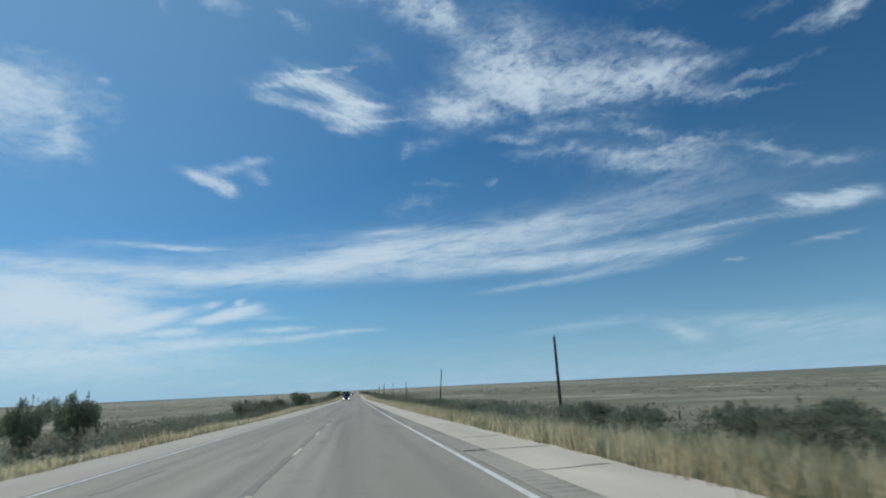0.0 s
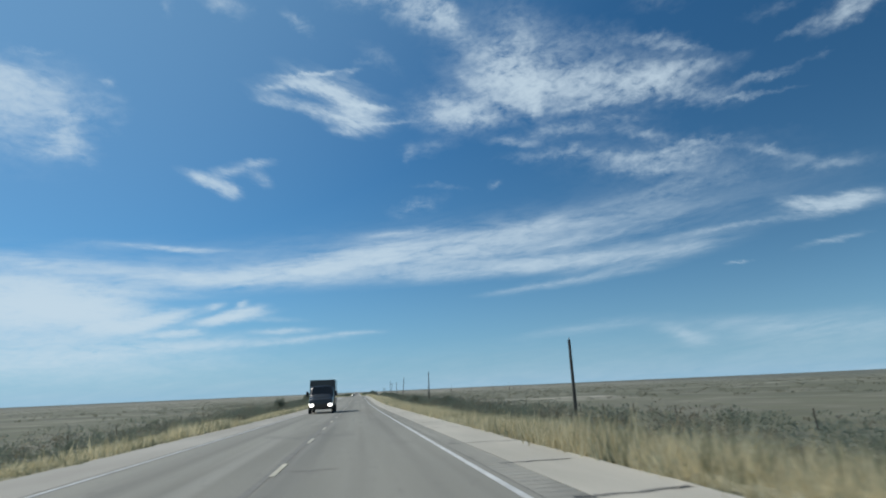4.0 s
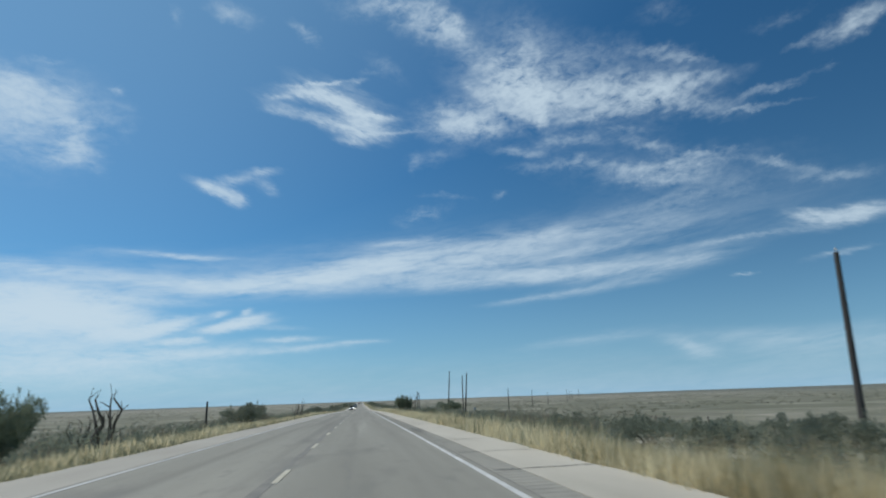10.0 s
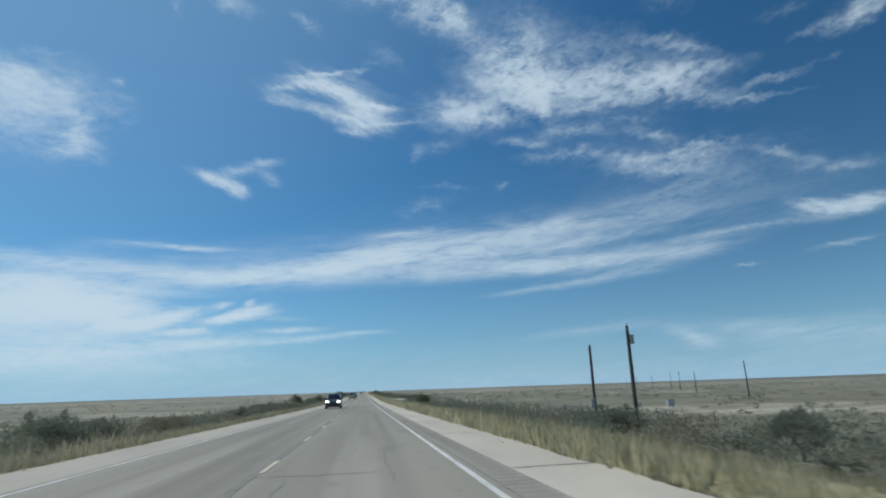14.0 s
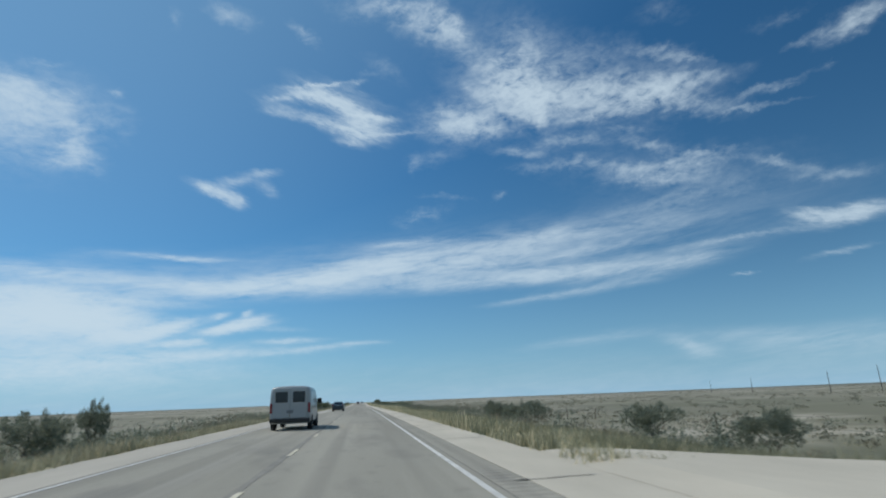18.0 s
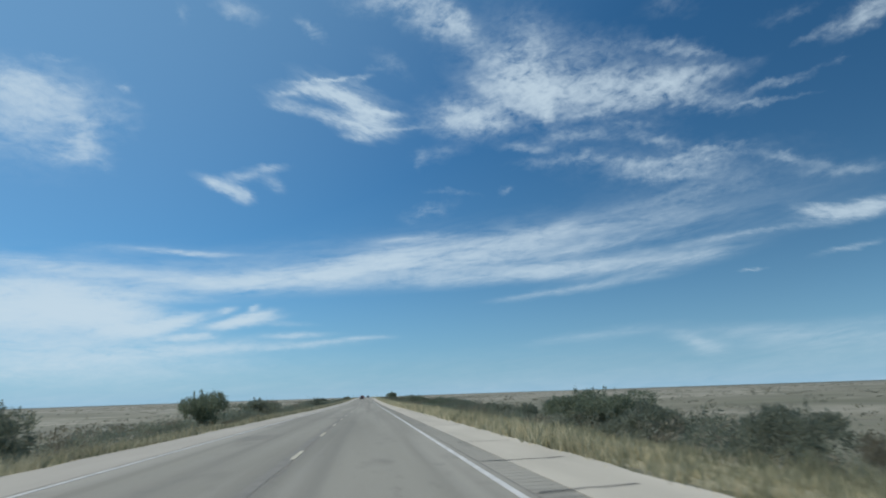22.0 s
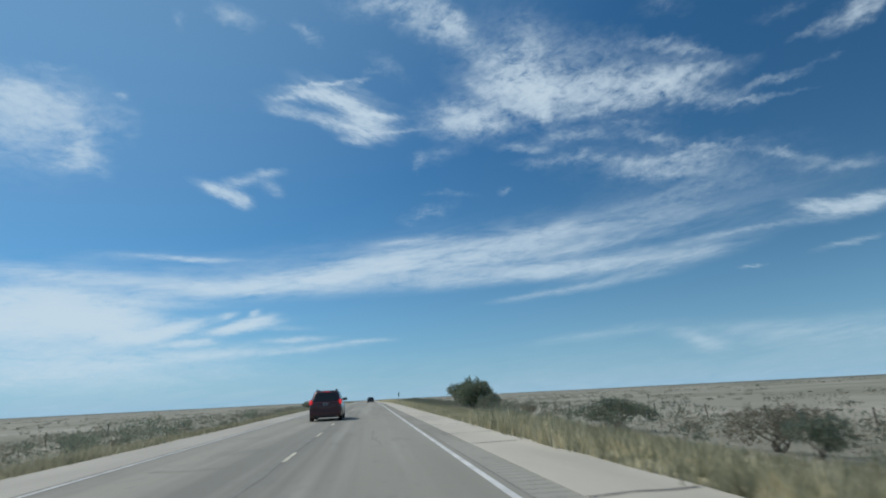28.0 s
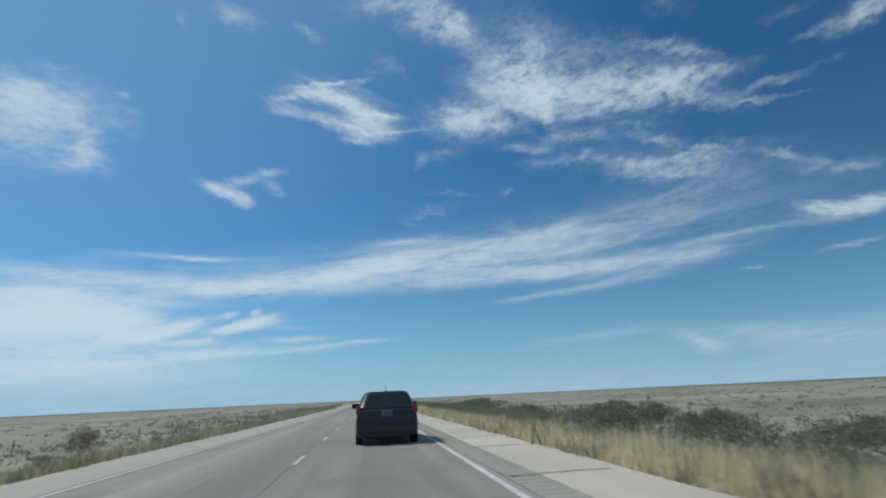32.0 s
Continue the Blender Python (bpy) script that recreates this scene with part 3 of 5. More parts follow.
def drop(x, y):
    """How far the land lies below the road."""
    d = x - PAVED_RIGHT if x > 0 else PAVED_LEFT - x
    if d <= 0:
        return 0.11
    deep = 0.08 + 0.5 * smooth(0, 4.5, d) + 0.9 * smooth(3, 13, d) + 0.35 * smooth(10, 22, d)
    if x > 0:
        deep *= 1 - 0.8 * smooth(DRIVE_FROM - 5, DRIVE_FROM, y) * (1 - smooth(DRIVE_TO, DRIVE_TO + 5, y)) * (1 - smooth(8, 30, d))
    return deep


def land(x, y):
    d = max(0.0, abs(x + 1.4) - 5.5)
    rough = 0.0
    if d > 0:
        rough = noise.noise((x * 0.09, y * 0.09, 1)) * 0.10 * min(1, d / 4) + noise.noise((x * 0.012, y * 0.012, 5)) * 0.5 * min(1, d / 60)
        rough += noise.noise((x * 0.0016, y * 0.0016, 9)) * 3.0 * min(1, d / 900)
    return base(y) - drop(x, y) + rough


def land_sheet():
    xs = sorted({-4800, -3600, -2600, -1900, -1300, -900, -600, -420, -300, -210, -150, -110, -80, -60, -48, -38, -30, -25, -21, -18, -15.5, -13.5,
                 -12, -10.5, -9.3, -8.2, -7.4, PAVED_LEFT, PAVED_LEFT + 0.3, -3, 0, 2, PAVED_RIGHT - 0.3, PAVED_RIGHT, 4.7, 5.5, 6.5, 7.6, 8.8, 10, 11.5, 13, 15,
                 17, 20, 24, 29, 36, 46, 60, 80, 110, 150, 210, 300, 420, 600, 900, 1300, 1900, 2600, 3600, 4800})
    ys = list(np.arange(-60, 1320, 4.0)) + [1330, 1345, 1370, 1400, 1450, 1520, 1620, 1760, 1950, 2200, 2550, 3000, 3600, 4400, 5300, 6400]
    ys = [-2500, -1200, -500, -250, -140, -90] + ys
    nx = len(xs)
    verts = [(x, y, land(x, y)) for y in ys for x in xs]
    faces = [(j * nx + i, j * nx + i + 1, (j + 1) * nx + i + 1, (j + 1) * nx + i) for j in range(len(ys) - 1) for i in range(nx - 1)]
    return tagged(new("ground", mesh_from("ground", verts, faces, LAND, smooth=True)),
                  "dry tan range land with pale bare soil and low scrub", "ground", kind="structure")


ground = land_sheet()

# ---- the road ----
Y0, Y1, FAR = -60.0, 1320.0, 4200.0


def structure(name, built, mat, label, category):
    return tagged(new(name, mesh_from(name, *built, mat)), label, category, kind="structure")


road = structure("road", strip("road", LEFT_LINE - 0.14, RIGHT_LINE + 0.16, Y0, FAR, 0.0), ASPHALT,
                 "worn grey asphalt two-lane highway running straight ahead", "road")
rumble_v, rumble_f = [], []
pitch = 0.32
for i in range(int((Y1 - Y0) / pitch * 4) + 1):
    y = Y0 + (i // 4 + (0.0, 0.55, 0.6, 0.97)[i % 4]) * pitch
    z = base(y) - (0.0, 0.0, 0.008, 0.008)[i % 4]
    rumble_v += [(RIGHT_LINE + 0.20, y, z), (RIGHT_LINE + 0.74, y, z)]
    if i:
        k = len(rumble_v)
        rumble_f.append((k - 4, k - 3, k - 1, k - 2))
rumble = structure("rumble_strip", (rumble_v, rumble_f), RUMBLE, "grooved grey rumble strip along the edge line", "rumble strip")
shoulder = structure("shoulder_right", strip("shoulder_right", RIGHT_LINE + 0.745, PAVED_RIGHT, Y0, FAR, 0.004, 1.0, wander=0.045, seed=3), SHOULDER,
                     "pale seal-coated road shoulder with a ragged outer edge", "road shoulder")
seam_bed = structure("shoulder_joint", strip("shoulder_joint", RIGHT_LINE + 0.162, RIGHT_LINE + 0.198, Y0, Y1, -0.004), OLD_TAR,
                     "dark tar joint between the lane and the shoulder", "road joint")
far_bed = structure("shoulder_bed", strip("shoulder_bed", RIGHT_LINE + 0.162, RIGHT_LINE + 0.743, Y1, FAR, 0.0), RUMBLE,
                    "grey asphalt strip beside the edge line", "road shoulder")
shoulder_left = structure("shoulder_left", strip("shoulder_left", PAVED_LEFT, LEFT_LINE - 0.142, Y0, FAR, 0.004, 1.0, wander=0.05, seed=5), LEFT_SHOULDER,
                          "worn pale grey road shoulder", "road shoulder")
part("edge_line", mesh_from("edge_line", *strip("l", RIGHT_LINE - 0.05, RIGHT_LINE + 0.05, Y0, FAR, 0.006, thick=0.006), WHITE_PAINT), None, road, "white painted edge line")
part("edge_line", mesh_from("edge_line", *strip("l", LEFT_LINE - 0.045, LEFT_LINE + 0.045, Y0, FAR, 0.006, thick=0.006), WHITE_PAINT), None, road, "white painted edge line")

CYCLE, DASH, FIRST = 7.44, 1.95, 8.25
dash_mesh = mesh_from("lane_dash", [(a, b, c) for c in (0.006, 0.0) for a, b in ((-0.05, -DASH), (0.05, -DASH), (0.05, 0), (-0.05, 0))],
                      [(0, 1, 2, 3), (0, 4, 5, 1), (1, 5, 6, 2), (2, 6, 7, 3), (3, 7, 4, 0)], YELLOW_PAINT)
for k in range(-4, 236):
    y = FIRST + k * CYCLE
    d = part("lane_dash", dash_mesh, None, road)
    d.matrix_basis = pose(DASH_LINE, y, base(y) + 0.003, math.degrees(math.atan((base(y) - base(y - 2)) / 2)))


def crack(rng, pts, width):
    """A wavering sealed crack through the given points."""
    verts, faces = [], []
    for i, (x, y, z) in enumerate(pts):
        a, b = pts[max(0, i - 1)], pts[min(len(pts) - 1, i + 1)]
        tx, ty = b[0] - a[0], b[1] - a[1]
        ln = math.hypot(tx, ty) or 1
        w = width * rng.uniform(0.6, 1.3) / 2
        verts += [(x - ty / ln * w, y + tx / ln * w, z), (x + ty / ln * w, y - tx / ln * w, z)]
    for i in range(len(pts) - 1):
        faces.append((2 * i, 2 * i + 1, 2 * i + 3, 2 * i + 2))
    return verts, faces


rng = np.random.default_rng(11)
y = -20.0
while y < 1290:
    y += rng.choice((3.6, 4.4, 5.2, 7.5, 9.0))
    wob = rng.normal(0, 0.03, 9).cumsum()
    x_a, x_b = RIGHT_LINE + rng.choice((0.25, 0.5, 0.75)), PAVED_RIGHT - rng.uniform(0.0, 0.5)
    pts = [(x_a + (x_b - x_a) * i / 8, y + wob[i] + 0.05 * i / 8, base(y) + 0.008) for i in range(9)]
    part("sealed_crack", mesh_from("sealed_crack", *crack(rng, pts, rng.uniform(0.05, 0.09)), TAR), None, shoulder)
# long faded seals: beside the dashes, and wandering in the lanes
for x0, w, a, b, name in ((DASH_LINE - 0.1, 0.17, -40, 1320, "lane_joint"),):
    wob = np.convolve(rng.normal(0, 0.05, 900), np.ones(9) / 9, mode="same")
    pts = [(x0 + wob[i], a + i * 1.6, base(a + i * 1.6) + 0.004) for i in range(int((b - a) / 1.6))]
    part(name, mesh_from(name, *crack(rng, pts, w), OLD_TAR), None, road)
for k in range(150):
    y, x = rng.uniform(-10, 1300), rng.uniform(LEFT_LINE + 0.4, RIGHT_LINE - 0.5)
    across = rng.random() < 0.35
    n = int(rng.integers(6, 16))
    wob = rng.normal(0, 0.05, n).cumsum()
    if across:
        pts = [(x + i * 0.16, y + wob[i], base(y + wob[i]) + 0.004) for i in range(n) if x + i * 0.16 < RIGHT_LINE - 0.1]
    else:
        pts = [(x + wob[i], y + i * 0.5, base(y + i * 0.5) + 0.004) for i in range(n)]
    if len(pts) > 2:
        part("sealed_crack", mesh_from("sealed_crack", *crack(rng, pts, 0.045), OLD_TAR), None, road)

# turn-off onto the range: a low graded bank with sloping sides
tv, tf = [], []
for i in range(14):
    x = PAVED_RIGHT - 0.12 + i * 0.8
    fl = 5.0 * (1 - smooth(0, 6, x - PAVED_RIGHT))
    y_a, y_b = DRIVE_FROM - fl * 0.8, DRIVE_TO + fl
    for k, yy in enumerate((y_a - 1.2, y_a, y_a + 2.0, DRIVE_FROM + 2.5, DRIVE_TO - 2.5, y_b - 2.0, y_b, y_b + 1.2)):
        top = base(yy) + 0.008 if i == 0 else max(land(x, yy), land(x, (y_a + y_b) / 2)) + 0.10 - 0.12 * smooth(7, 13, i)
        tv.append((x, yy, land(x, yy) - 0.25 if k in (0, 7) else top))
    if i:
        for a in range(7):
            tf.append((i * 8 - 8 + a, i * 8 + a, i * 8 + a + 1, i * 8 - 7 + a))
structure("driveway", (tv, tf), SHOULDER, "pale gravel turn-off leading onto the range", "driveway")

# ---- grass and brush ----


def blades(n, x0, x1, y0, y1, high, wide, rng, keep=None, lean=0.35, edge=1.0):
    """Loose grass blades, gathered in tufts, as an array of triangles."""
    t = max(1, n // 4)
    tx = x0 + (x1 - x0) * rng.random(t) ** edge
    ty = rng.uniform(y0, y1, t)
    if keep is not None:
        ok = keep(tx, ty, rng)
        tx, ty = tx[ok], ty[ok]
    tall = np.interp(ty, (0, 200, 260, 340, 420, 600, 680, 800, 900, 960, 1020, 1110, 1150, 1250), (0.85, 0.95, 1.1, 1.1, 0.9, 0.9, 0.8, 0.85, 0.95, 0.95, 0.75, 0.8, 1.0, 1.0))
    patch = np.array([noise.noise((a * 0.35, b * 0.22, 2.5)) + 0.6 * noise.noise((a * 0.9, b * 0.8, 6.5)) for a, b in zip(tx, ty)])
    th = rng.uniform(0.6, 1.1, len(tx)) * tall * np.clip(0.9 + 0.8 * patch, 0.5, 1.5)
    pick = rng.integers(0, len(tx), n)
    bx = tx[pick] + rng.normal(0, 0.13, n)
    by = ty[pick] + rng.normal(0, 0.14, n)
    h = high * th[pick] * rng.uniform(0.5, 1.15, n)
    bz = np.array([land(a, b) for a, b in zip(tx, ty)])[pick] - 0.03
    ang, off = rng.uniform(0, 6.283, n), rng.uniform(0, 6.283, n)
    w = wide * rng.uniform(0.6, 1.4, n)
    ln = h * np.abs(rng.normal(0, lean, n))
    tri = np.zeros((n, 3, 3))
    tri[:, 0] = np.stack([bx - np.cos(ang) * w, by - np.sin(ang) * w, bz], 1)
    tri[:, 1] = np.stack([bx + np.cos(ang) * w, by + np.sin(ang) * w, bz], 1)
    tri[:, 2] = np.stack([bx + np.cos(off) * ln, by + np.sin(off) * ln, bz + h], 1)
    return tri


def stuff(name, co, mat, label, category):
    return tagged(new(name, tri_mesh(name, co, mat)), label, category, kind="stuff")


def off_drive(tx, ty, rng):
    return ~((ty > DRIVE_FROM - 2) & (ty < DRIVE_TO + 2) & (tx > 0))


def gold_right(tx, ty, rng):
    """The stretches where the verge is golden; elsewhere it is greener."""
    k = np.interp(ty, (0, 60, 200, 300, 400, 480, 520, 600, 640, 760, 860, 900, 980, 1010, 1080, 1130, 1250),
                  (0.6, 0.75, 0.85, 1.0, 0.9, 0.8, 0.55, 0.5, 0.35, 0.4, 0.6, 0.8, 0.6, 0.35, 0.45, 0.75, 0.75))
    return off_drive(tx, ty, rng) & (rng.random(len(tx)) < k)


def green_right(tx, ty, rng):
    return off_drive(tx, ty, rng) & ~gold_right(tx, ty, rng)


rng = np.random.default_rng(21)
stuff("dry_grass", np.concatenate([blades(230000, PAVED_RIGHT + 0.05, 8.3, -12, 1290, 0.62, 0.016, rng, gold_right, edge=1.1),
                                     blades(110000, PAVED_RIGHT + 0.02, PAVED_RIGHT + 1.3, -12, 1290, 0.72, 0.014, rng, gold_right)]), GRASS_GOLD,
      "tall dry golden grass along the road verge", "grass")
stuff("green_grass", blades(280000, PAVED_RIGHT + 0.1, 10.5, -12, 1290, 0.66, 0.022, rng, green_right, edge=1.2), GRASS_GREEN,
      "olive green grass and weeds along the road verge", "grass")
stuff("green_grass", blades(16000, 6.0, 17.0, 664.0, 692.0, 0.55, 0.026, rng, off_drive), GRASS_GREEN,
      "green weeds spreading out beside the gravel turn-off", "grass")
stuff("straw_grass", blades(100000, PAVED_RIGHT + 2.0, 12.0, -12, 1290, 0.5, 0.024, rng, off_drive, edge=0.9), GRASS_STRAW,
      "weathered straw-coloured grass among the verge weeds", "grass")
stuff("dry_grass", blades(75000, PAVED_LEFT - 0.25, -9.4, -12, 520, 0.56, 0.022, rng, None, edge=1.1), GRASS_GOLD,
      "tall dry golden grass along the far verge", "grass")
stuff("straw_grass", blades(90000, PAVED_LEFT - 0.2, -9.4, 500, 1290, 0.52, 0.022, rng, None, edge=1.1), GRASS_STRAW,
      "weathered straw-coloured grass along the far verge", "grass")
stuff("green_grass", np.concatenate([blades(150000, PAVED_LEFT - 0.1, -12.5, -12, 1290, 0.45, 0.028, rng, None),
                                     blades(60000, PAVED_LEFT - 0.05, -8.0, -12, 1290, 0.34, 0.024, rng, None)]), GRASS_GREEN,
      "olive grass and weeds along the far verge", "grass")
stuff("range_grass", np.concatenate([blades(60000, 8.5, 34, -12, 1300, 0.36, 0.03, rng, off_drive, edge=1.3),
                                     blades(55000, -10, -40, -12, 1300, 0.36, 0.035, rng, None, edge=1.3)]), GRASS_STRAW,
      "short straw tufts on the dry range", "grass")


def thatch(x0, x1, high, seed):
    """The matted foot of the verge grass: lumpy rows that start at the paved edge and sink into the land."""
    xs, ys = np.linspace(x0, x1, 15), np.arange(-12, 1290, 0.6)
    rows_in = []
    for j, y in enumerate(ys):
        shift = 0.16 * noise.noise((seed, y * 0.7, 4.0)) + 0.1 * noise.noise((seed, y * 2.1, 9.0))
        for i, x in enumerate(xs):
            k = i / (len(xs) - 1)
            lump = 0.55 + 0.55 * noise.noise((x * 1.3 + seed, y * 0.9, 1.0)) + 0.4 * noise.noise((x * 3.1, y * 2.3 + seed, 7.0))
            rise = high * max(0.0, lump) * min(1.0, k * 13.0) * min(1.0, (1 - k) * 4.0)
            if x > 0 and DRIVE_FROM - 3 < y < DRIVE_TO + 3:
                rise = -0.2
            px = x + shift * (1 if k < 0.3 else 0.4)
            rows_in.append((px, y, land(px, y) + rise - 0.03 - (0.08 if i in (0, len(xs) - 1) else 0.0)))
    n = len(xs)
    faces = [(j * n + i, j * n + i + 1, (j + 1) * n + i + 1, (j + 1) * n + i) for j in range(len(ys) - 1) for i in range(n - 1)]
    if x1 < x0:
        faces = [f[::-1] for f in faces]
    return rows_in, faces


for x0, x1, high, seed in ((PAVED_RIGHT + 0.12, 10.6, 0.13, 3.0), (PAVED_LEFT - 0.12, -10.6, 0.10, 8.0)):
    mesh_in = thatch(x0, x1, high, seed)
    tagged(new("verge_thatch", mesh_from("verge_thatch", *mesh_in, THATCH, smooth=True)), "matted straw and olive foot of the verge grass", "grass", kind="stuff")


def leaf_cloud(n, blobs, size, rng, slim=0.3):
    """n leaves spread over the shells of several blobs (x, y, z, rx, rz): triangles of every slant."""
    b = np.array(blobs)
    area = b[:, 3] * (b[:, 3] + b[:, 4])
    pick = rng.choice(len(b), n, p=area / area.sum())
    d = rng.normal(size=(n, 3))
    d /= np.linalg.norm(d, axis=1)[:, None]
    r = rng.uniform(0.35, 1.0, n) ** 0.5 * rng.uniform(0.85, 1.12, n)
    c = b[pick, :3] + d * np.stack([b[pick, 3], b[pick, 3], b[pick, 4]], 1) * r[:, None]
    c[:, 2] = np.maximum(c[:, 2], 0.03)
    a2 = d + rng.normal(0, 0.7, (n, 3)) + np.array((0, 0, 0.45))      # sprigs point outwards and up
    a2 /= np.linalg.norm(a2, axis=1)[:, None]
    a1 = np.cross(a2, rng.normal(size=(n, 3)))
    a1 /= np.linalg.norm(a1, axis=1)[:, None]
    s = (size * rng.uniform(0.6, 1.5, n))[:, None]
    return np.stack([c - a1 * s * slim - a2 * s * (0.27 / slim), c + a1 * s * slim - a2 * s * (0.27 / slim), c + a2 * s * (0.3 / slim)], 1)


def brush_stuff(name, spots, leaves, size, mat, label, rng, far_off=18.0):
    """Many low bushes joined: spots are rows of x, y, radius, height; bushes far from the road have fewer and larger leaves."""
    out = []
    for x, y, r, h in spots:
        z = land(x, y)
        lumps = [(0, 0, h * 0.48, r * 0.78, h * 0.48)] + [(rng.normal(0, r * 0.5), rng.normal(0, r * 0.5), h * rng.uniform(0.35, 0.8), r * rng.uniform(0.28, 0.5), h * rng.uniform(0.2, 0.36))
                                                        for _ in range(4)]
        few = min(1.0, (far_off * 0.66 / max(abs(x) - 1.0, 1.0)) ** 1.6) if far_off else 1.0
        few *= min(1.0, 0.55 + 0.45 * r * h)
        n = max(12, int(leaves * few))
        out.append(leaf_cloud(n, lumps, size * (leaves / n) ** 0.3, rng, 0.3 if far_off else 0.6) + np.array((x, y, z)))
    return stuff(name, np.concatenate(out), mat, label, "brush")


def belt(y, side):
    """How thickly brush grows beside the road, along it."""
    if side > 0:
        return float(np.interp(y, (-20, 60, 130, 330, 420, 470, 520, 620, 650, 690, 740, 800, 850, 940, 990, 1100, 1150, 1260),
                               (0.65, 0.6, 0.7, 0.9, 0.75, 0.6, 0.75, 0.7, 0.2, 0.2, 0.22, 0.75, 0.75, 0.7, 0.2, 0.22, 0.8, 0.85)))
    return float(np.interp(y, (-20, 40, 110, 220, 300, 340, 440, 560, 640, 700, 770, 850, 900, 1000, 1100, 1150, 1260),
                           (1.0, 1.0, 0.85, 0.85, 1.0, 0.7, 0.9, 0.8, 0.6, 0.25, 0.6, 0.65, 0.7, 0.4, 0.2, 0.12, 0.12)))


rng = np.random.default_rng(31)
near, dull, range_near, plain_spots = [], [], [], []
for k in range(8200):
    side = 1 if rng.random() < 0.5 else -1
    y = rng.uniform(-10, 1420)
    x = 10.9 + 13 * rng.random() ** 1.25 if side > 0 else -11.5 - 14 * rng.random() ** 1.3
    if rng.random() > belt(y, side) * (0.45 + 0.85 * (noise.noise((x * 0.05, y * 0.035, 3)) + 0.5)):
        continue
    if x > 0 and DRIVE_FROM - 4 < y < DRIVE_TO + 4:
        continue
    r = rng.uniform(0.6, 1.55)
    (near if rng.random() < 0.68 else dull).append((x, y, r, r * rng.uniform(0.85, 1.25)))
low, low_dull = [], []
for k in range(11000):
    side = 1 if rng.random() < 0.55 else -1
    y = rng.uniform(-12, 1420)
    x = 10.4 + 30 * rng.random() ** 1.5 if side > 0 else -11.0 - 42 * rng.random() ** 1.5
    if rng.random() > (0.14 + 0.86 * belt(y, side)) * (0.5 + 0.8 * (noise.noise((x * 0.06, y * 0.03, 13)) + 0.5)) or (x > 0 and DRIVE_FROM - 4 < y < DRIVE_TO + 4):
        continue
    r = rng.uniform(0.35, 0.85)
    (low if rng.random() < 0.55 else low_dull).append((x, y, r, r * rng.uniform(0.75, 1.1)))
brush_stuff("roadside_brush", near, 230, 0.088, LEAF, "grey-green creosote and mesquite brush beside the road", rng)
brush_stuff("dry_brush", dull, 220, 0.076, LEAF_DRY, "dull brown leafless scrub beside the road", rng)
brush_stuff("low_brush", low, 170, 0.064, LEAF, "low grey-green scrub between the verge and the fence", rng)
brush_stuff("low_dry_brush", low_dull, 170, 0.062, LEAF_DRY, "low brown scrub between the verge and the fence", rng)
for k in range(30000):
    side = 1 if rng.random() < 0.62 else -1
    d = 24 + 1300 * rng.random() ** 2.2
    y = rng.uniform(-10, 1500) if rng.random() < 0.75 else rng.uniform(1400, 3200)
    if noise.noise((d * 0.012 * side, y * 0.008, 7)) < -0.12 or rng.random() < 0.36:
        continue
    r = rng.uniform(0.3, 0.75) if rng.random() < 0.58 else rng.uniform(0.8, 1.7)
    (range_near if d < 130 and y < 1400 else plain_spots).append((side * d, y, r * (1.3 + d / 500), r * rng.uniform(0.6, 1.0)))
brush_stuff("range_scrub", range_near, 90, 0.105, SCRUB, "low olive shrubs on the range beyond the fence", rng, 0)
brush_stuff("range_scrub", plain_spots, 30, 0.2, SCRUB, "scattered low shrubs dotting the open range", rng, 0)

# ---- bushes and trees that stand out ----


def limbs(rng, high, spread, count, thick, twigs=0):
    bm = bmesh.new()
    tips = []
    for i in range(count):
        a = 6.283 * i / count + rng.uniform(-0.4, 0.4)
        p, r = Vector((rng.normal(0, 0.06), rng.normal(0, 0.06), -0.1)), thick * rng.uniform(0.7, 1.0)
        out, up = spread * rng.uniform(0.6, 1.0), high * rng.uniform(0.75, 1.0)
        for s in range(4):
            k = (s + 1) / 4
            q = Vector((math.cos(a) * out * k ** 1.2 + rng.normal(0, 0.07), math.sin(a) * out * k ** 1.2 + rng.normal(0, 0.07), up * k ** 0.85))
            rod(bm, p, q, r, r * 0.68, 6)
            if twigs and s > 0:
                for _ in range(twigs):
                    e = q + Vector((rng.normal(0, 0.35), rng.normal(0, 0.35), rng.uniform(0.15, 0.7))) * (high / 3)
                    rod(bm, q, e, r * 0.35, 0.006, 4)
            p, r = q, r * 0.68
            a += rng.uniform(-0.25, 0.25)
        tips.append(p)
    return bm, tips


